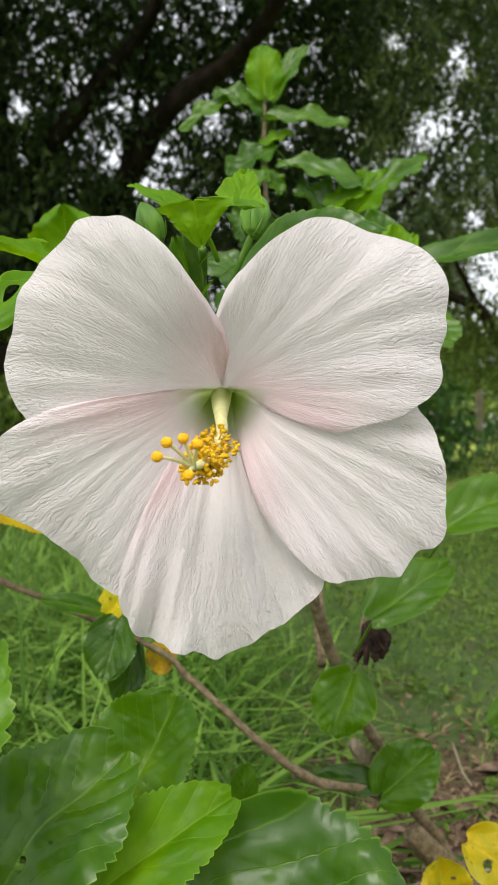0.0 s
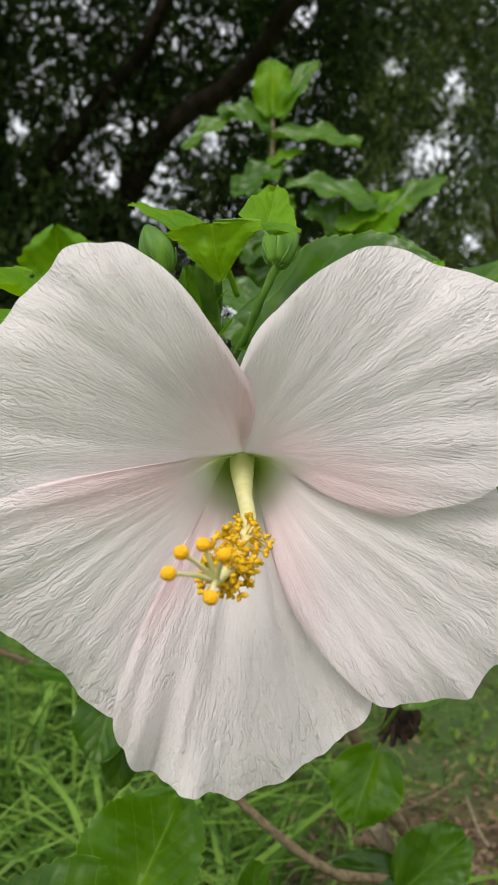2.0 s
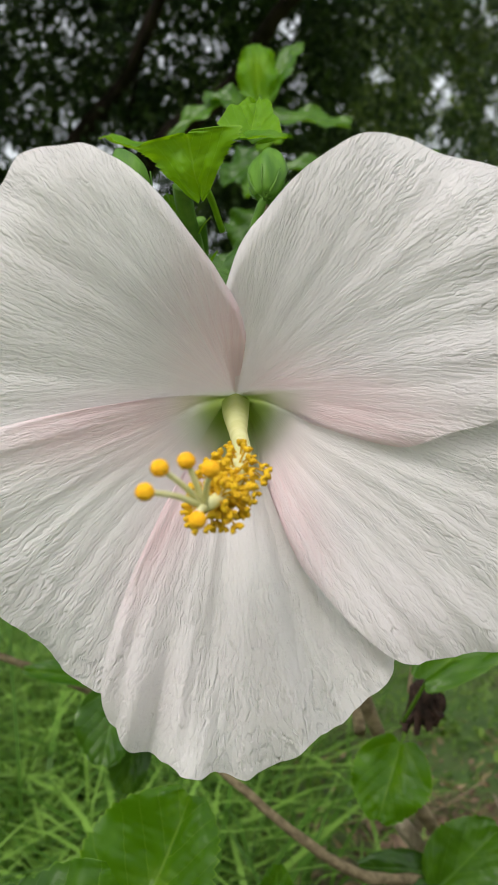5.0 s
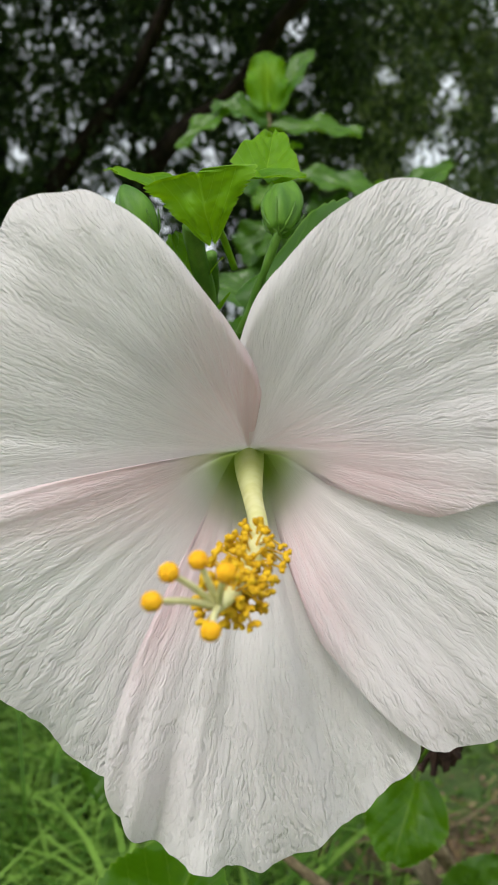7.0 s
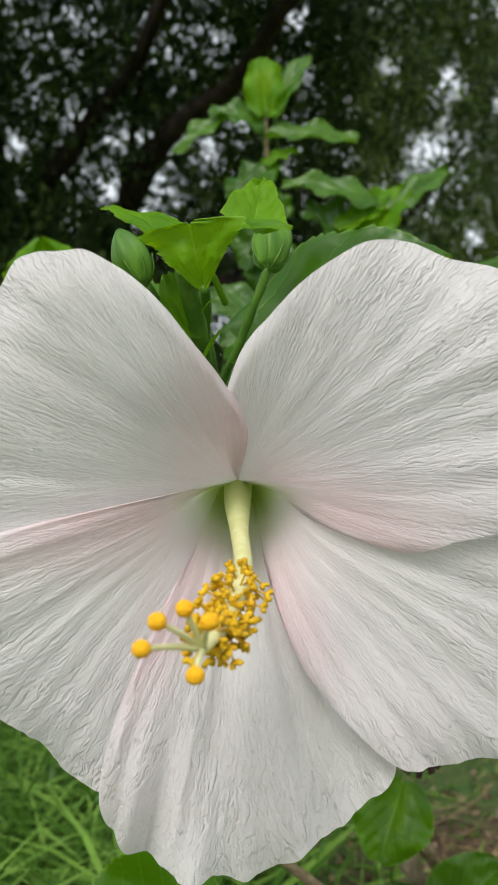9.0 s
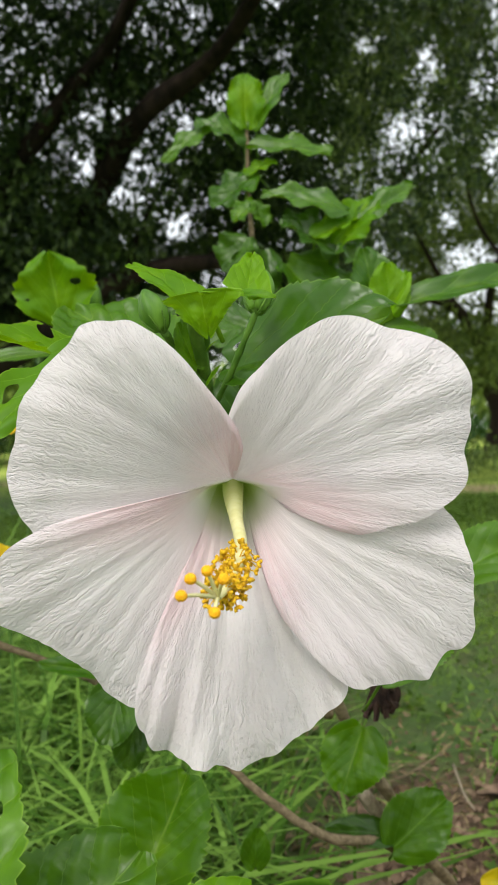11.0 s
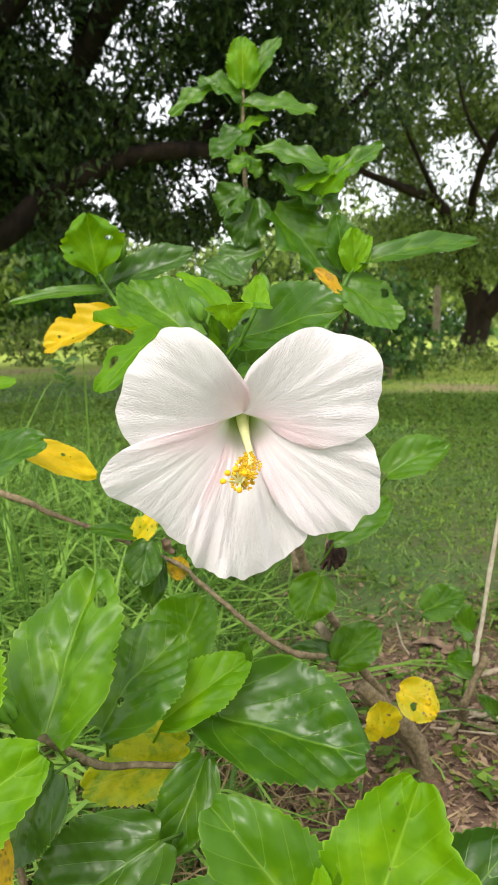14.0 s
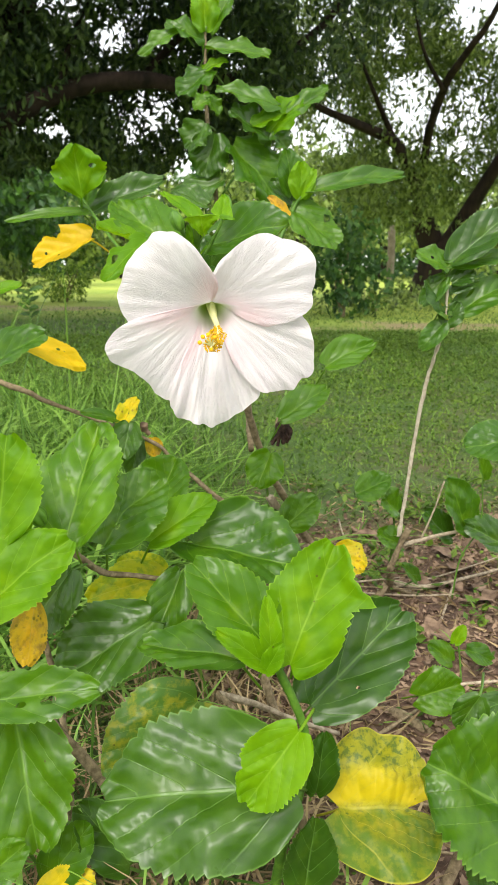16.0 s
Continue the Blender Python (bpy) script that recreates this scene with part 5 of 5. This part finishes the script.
# sapling
twig("stem", sapling, [(0.2478, 0.5920, 0.1188), (0.2495, 0.5880, 0.1464), (0.2554, 0.5600, 0.2917), (0.2632, 0.5450, 0.3532), (0.2691, 0.5350, 0.3891), (0.2666, 0.5300, 0.4356)], 0.0024, 0.0016, DRY_BARK, knots=1.0)
twig("stump", sapling, [(0.2690, 0.6900, -0.0200), (0.2520, 0.6350, 0.0380), (0.2440, 0.6050, 0.0700), (0.2500, 0.5970, 0.1000), (0.2588, 0.5920, 0.1290)], 0.0062, 0.0036, BARK, knots=1.1)
twig("root", sapling, [(0.2500, 0.6400, 0.0320), (0.2330, 0.6300, 0.0160), (0.2150, 0.6350, -0.0050)], 0.0042, 0.0026, BARK, knots=0.9)
twig("root", sapling, [(0.2560, 0.6450, 0.0260), (0.2850, 0.6550, 0.0120), (0.3250, 0.6700, -0.0020)], 0.0045, 0.0024, BARK, knots=0.9)
twig("twig", sapling, [(0.2817, 0.6050, 0.1083), (0.2966, 0.6050, 0.1469), (0.3082, 0.6050, 0.1865)], 0.0014, 0.001, PALE_BARK)
twig("branch", sapling, [(0.2578, 0.6000, 0.1041), (0.3022, 0.6100, 0.1104), (0.3518, 0.6200, 0.1146)], 0.003, 0.002, PALE_BARK)
leaf(sapling, "mid", (0.2655, 0.5300, 0.4525), (0.2303, 0.5300, 0.4653), 0.0349, holes=((0.2, 0.5, 0.06),))
leaf(sapling, "dark", (0.2714, 0.5300, 0.4597), (0.3334, 0.5300, 0.5091), 0.0452)
leaf(sapling, "mid", (0.2704, 0.5300, 0.4549), (0.3373, 0.5300, 0.4651), 0.0286)
leaf(sapling, "mid", (0.2805, 0.5300, 0.4037), (0.3398, 0.5300, 0.4371), 0.0381)
leaf(sapling, "dark", (0.2672, 0.5300, 0.4080), (0.2434, 0.5300, 0.4385), 0.0365)
leaf(sapling, "mid", (0.2658, 0.5300, 0.3913), (0.2416, 0.5300, 0.3626), 0.0251)
leaf(sapling, "dark", (0.2685, 0.5300, 0.3895), (0.2810, 0.5300, 0.4142), 0.0289)
leaf(sapling, "olive", (0.2711, 0.5300, 0.3988), (0.2533, 0.5300, 0.4233), 0.0262)
leaf(sapling, "dark", (0.2718, 0.5300, 0.4356), (0.2967, 0.5300, 0.4479), 0.0261)
leaf(sapling, "dark", (0.2712, 0.5300, 0.4258), (0.3028, 0.5300, 0.4357), 0.0157)
leaf(sapling, "mid", (0.2637, 0.5300, 0.4404), (0.2399, 0.5300, 0.4111), 0.0248)
leaf(sapling, "mid", (0.2684, 0.3500, 0.2984), (0.2255, 0.3500, 0.2929), 0.0409)
# seedlings
leaf(seedling, "mid", (0.2028, 0.6300, 0.1668), (0.2424, 0.6200, 0.1869), 0.0400)
leaf(seedling, "mid", (0.2577, 0.6300, 0.1399), (0.2308, 0.6200, 0.1668), 0.0400)
leaf(seedling, "mid", (0.2656, 0.6300, 0.0925), (0.2280, 0.6200, 0.1132), 0.0340)
leaf(seedling, "mid", (0.3577, 0.6300, 0.1108), (0.3178, 0.6200, 0.1820), 0.0561)
leaf(seedling, "dark", (0.3334, 0.6300, 0.1005), (0.2902, 0.6200, 0.1399), 0.0391)
leaf(seedling, "dark", (0.4177, 0.6300, 0.0831), (0.3474, 0.6200, 0.1210), 0.0522)
leaf(seedling, "mid", (0.2658, 0.4400, 0.0271), (0.2385, 0.4400, 0.0504), 0.0261)
leaf(seedling, "mid", (0.2829, 0.4400, 0.0412), (0.3127, 0.4400, 0.0259), 0.0236)
leaf(seedling, "bright", (0.2675, 0.4400, 0.0488), (0.2769, 0.4400, 0.0700), 0.0156)
leaf(seedling, "dark", (0.2904, 0.6300, 0.0393), (0.2637, 0.6200, 0.0687), 0.0206)
leaf(seedling, "mid", (0.3742, 0.6300, 0.1793), (0.3581, 0.6200, 0.2128), 0.0232)
twig("stem", seedling, [(0.3354, 0.6200, 0.0173), (0.3453, 0.6250, 0.0716), (0.3714, 0.6300, 0.1167), (0.3703, 0.6300, 0.1794)], 0.0013, 0.0009, STEM_GREEN)
twig("stem", seedling, [(0.2532, 0.6400, 0.0610), (0.2550, 0.6350, 0.1187), (0.2453, 0.6300, 0.1595)], 0.0013, 0.0009, STEM_GREEN)
twig("stem", seedling, [(0.2738, 0.4200, -0.0152), (0.2737, 0.4350, 0.0240), (0.2720, 0.4400, 0.0486)], 0.0012, 0.0008, STEM_GREEN)
# a weed standing in the long grass
weed = thing("weed", "small dark leafy weed in the long grass", "weed")
twig("stem", weed, [(-0.425, 2.05, -0.02), (-0.432, 2.05, 0.18), (-0.436, 2.05, 0.375)], 0.0022, 0.0012, STEM_GREEN)
rw = random.Random(8)
for k in range(14):
    z = 0.30 + 0.0058 * k
    w = k * 2.4
    root = Vector((-0.435 + 0.004 * math.cos(w), 2.05 + 0.004 * math.sin(w), z))
    leaf(weed, "dark", root, root + Vector((math.cos(w) * rw.uniform(0.025, 0.042), math.sin(w) * 0.03, rw.uniform(0.0, 0.02))), rw.uniform(0.013, 0.02), stalk=0)
# small dried and green buds
bud(shoot, (-0.1278, 0.2100, 0.2790), (-0.1362, 0.2100, 0.2925), 0.0062)
twig("dried_bud", bush, [(-0.0610, 0.4900, 0.2790), (-0.0650, 0.4880, 0.2850), (-0.0660, 0.4850, 0.2910)], 0.0025, 0.0045, DRY_LEAF, 0.6)
# twigs, a root and a long leaf lying on the soil
bm = bmesh.new()
tube(bm, [(0.2765, 0.7087, 0.0060), (0.3078, 0.6765, 0.0100), (0.3613, 0.6867, 0.0120), (0.4525, 0.7291, 0.0100)], 0.0042, 0.002, 8, 6, 0.4)
tagged(part("fallen_twig", bm, PALE_BARK), "thin dry twig lying on bare soil", "twig", "fallen twigs")
bm = bmesh.new()
tube(bm, [(0.2497, 0.6795, 0.0060), (0.2697, 0.6727, 0.0090), (0.2976, 0.6749, 0.0060)], 0.0022, 0.0014, 8, 6, 0.4)
tagged(part("fallen_twig", bm, PALE_BARK), "thin dry twig lying on bare soil", "twig", "fallen twigs")
bm = bmesh.new()
tube(bm, [(0.3040, 0.5756, 0.0060), (0.3403, 0.6403, 0.0120), (0.3605, 0.6728, 0.0180)], 0.0018, 0.0012, 8, 6, 0.4)
tagged(part("fallen_twig", bm, PALE_BARK), "thin dry twig lying on bare soil", "twig", "fallen twigs")
bm = bmesh.new()
tube(bm, [(0.2468, 0.6092, 0.0060), (0.2478, 0.5782, 0.0090), (0.2570, 0.5644, 0.0060)], 0.002, 0.0012, 8, 6, 0.4)
tagged(part("fallen_twig", bm, BARK), "thin dry twig lying on bare soil", "twig", "fallen twigs")
bm = bmesh.new()
tube(bm, [(0.2212, 0.3976, 0.0100), (0.2572, 0.4150, 0.0120), (0.3186, 0.4238, 0.0100)], 0.0028, 0.0016, 8, 6, 0.4)
tagged(part("fallen_twig", bm, PALE_BARK), "thin dry twig lying on bare soil", "twig", "fallen twigs")
bm = bmesh.new()
tube(bm, [(0.2146, 0.3815, 0.0080), (0.2486, 0.3769, 0.0120), (0.3020, 0.3873, 0.0100)], 0.0026, 0.0016, 8, 6, 0.4)
tagged(part("fallen_twig", bm, PALE_BARK), "thin dry twig lying on bare soil", "twig", "fallen twigs")
bm = bmesh.new()
tube(bm, [(0.1767, 0.3938, 0.0020), (0.1922, 0.3595, 0.0120), (0.2158, 0.3421, 0.0000)], 0.007, 0.004, 8, 6, 0.4)
tagged(part("root", bm, BARK), "brown root showing in bare soil", "root", "")
bm = bmesh.new()
tube(bm, [(0.2658, 0.9898, 0.0060), (0.2489, 0.8885, 0.0160), (0.2552, 0.8690, 0.0060)], 0.0016, 0.001, 8, 6, 0.4)
tagged(part("fallen_twig", bm, PALE_BARK), "thin dry twig lying on bare soil", "twig", "fallen twigs")

# withered flower hanging on its stalk
bm = bmesh.new()
DEAD = Vector((0.0729, 0.4500, 0.2860))
rd = random.Random(21)
for k in range(16):
    w = 2.4 * k
    top = DEAD + Vector((0.0015 * math.cos(w), 0.0015 * math.sin(w), 0.010))
    mid = DEAD + Vector((rd.uniform(0.003, 0.0085) * math.cos(w), 0.0055 * math.sin(w), rd.uniform(-0.001, 0.004)))
    end = DEAD + Vector((rd.uniform(0.002, 0.011) * math.cos(w + 0.5), 0.006 * math.sin(w + 0.5), rd.uniform(-0.014, -0.003)))
    tube(bm, [top, mid, end], 0.0034, 0.0014, 9, 7, 1.1)
part("withered_flower", bm, WITHERED, bush, "shrivelled black-brown spent flower")

# fallen leaves on the bare soil
rf = random.Random(12)
for k in range(80):
    x, y = rf.uniform(0.02, 0.75), rf.uniform(0.0, 1.05)
    bm = bmesh.new()
    ln, wd, w = rf.uniform(0.025, 0.06), rf.uniform(0.009, 0.02), rf.uniform(0, 6.28)
    rows_v = []
    for i in range(9):
        f = i / 8
        h = wd * math.sin(math.pi * (0.05 + 0.93 * f)) ** 0.8
        rows_v.append([bm.verts.new((u * h, (f - 0.5) * ln, 0.25 * abs(u) * h + 0.004 * math.sin(5 * f + k) + 0.002 * noise.noise(Vector((k, f * 5, u * 2))))) for u in (-1, -0.5, 0, 0.5, 1)])
    for a, b in zip(rows_v, rows_v[1:]):
        for j in range(4):
            bm.faces.new((a[j], a[j + 1], b[j + 1], b[j]))
    ob = part("fallen_leaf", bm, DRY_LEAF)
    ob.matrix_world = pose(x, y, ground_height(x, y) + 0.006, rf.uniform(-14, 14), rf.uniform(-14, 14), math.degrees(w))
    tagged(ob, "curled dry brown leaf lying on soil", "fallen leaf", "fallen leaves")

for k in range(18):
    x, y = rf.uniform(0.05, 0.75), rf.uniform(0.1, 1.0)
    w, ln = rf.uniform(-0.7, 0.7), rf.uniform(0.08, 0.26)
    z = ground_height(x, y) + 0.008
    d = Vector((math.cos(w), math.sin(w), 0)) * ln
    c = Vector((x, y, z))
    bm = bmesh.new()
    tube(bm, [c - d / 2, c + Vector((rf.uniform(-0.02, 0.02), rf.uniform(-0.02, 0.02), 0.006)), c + d / 2 + Vector((0, 0, rf.uniform(0, 0.02)))], rf.uniform(0.0014, 0.0032), 0.0009, 7, 6, 0.4)
    tagged(part("fallen_twig", bm, PALE_BARK if k % 4 == 1 else BARK), "thin dry twig lying on bare soil", "twig", "fallen twigs")
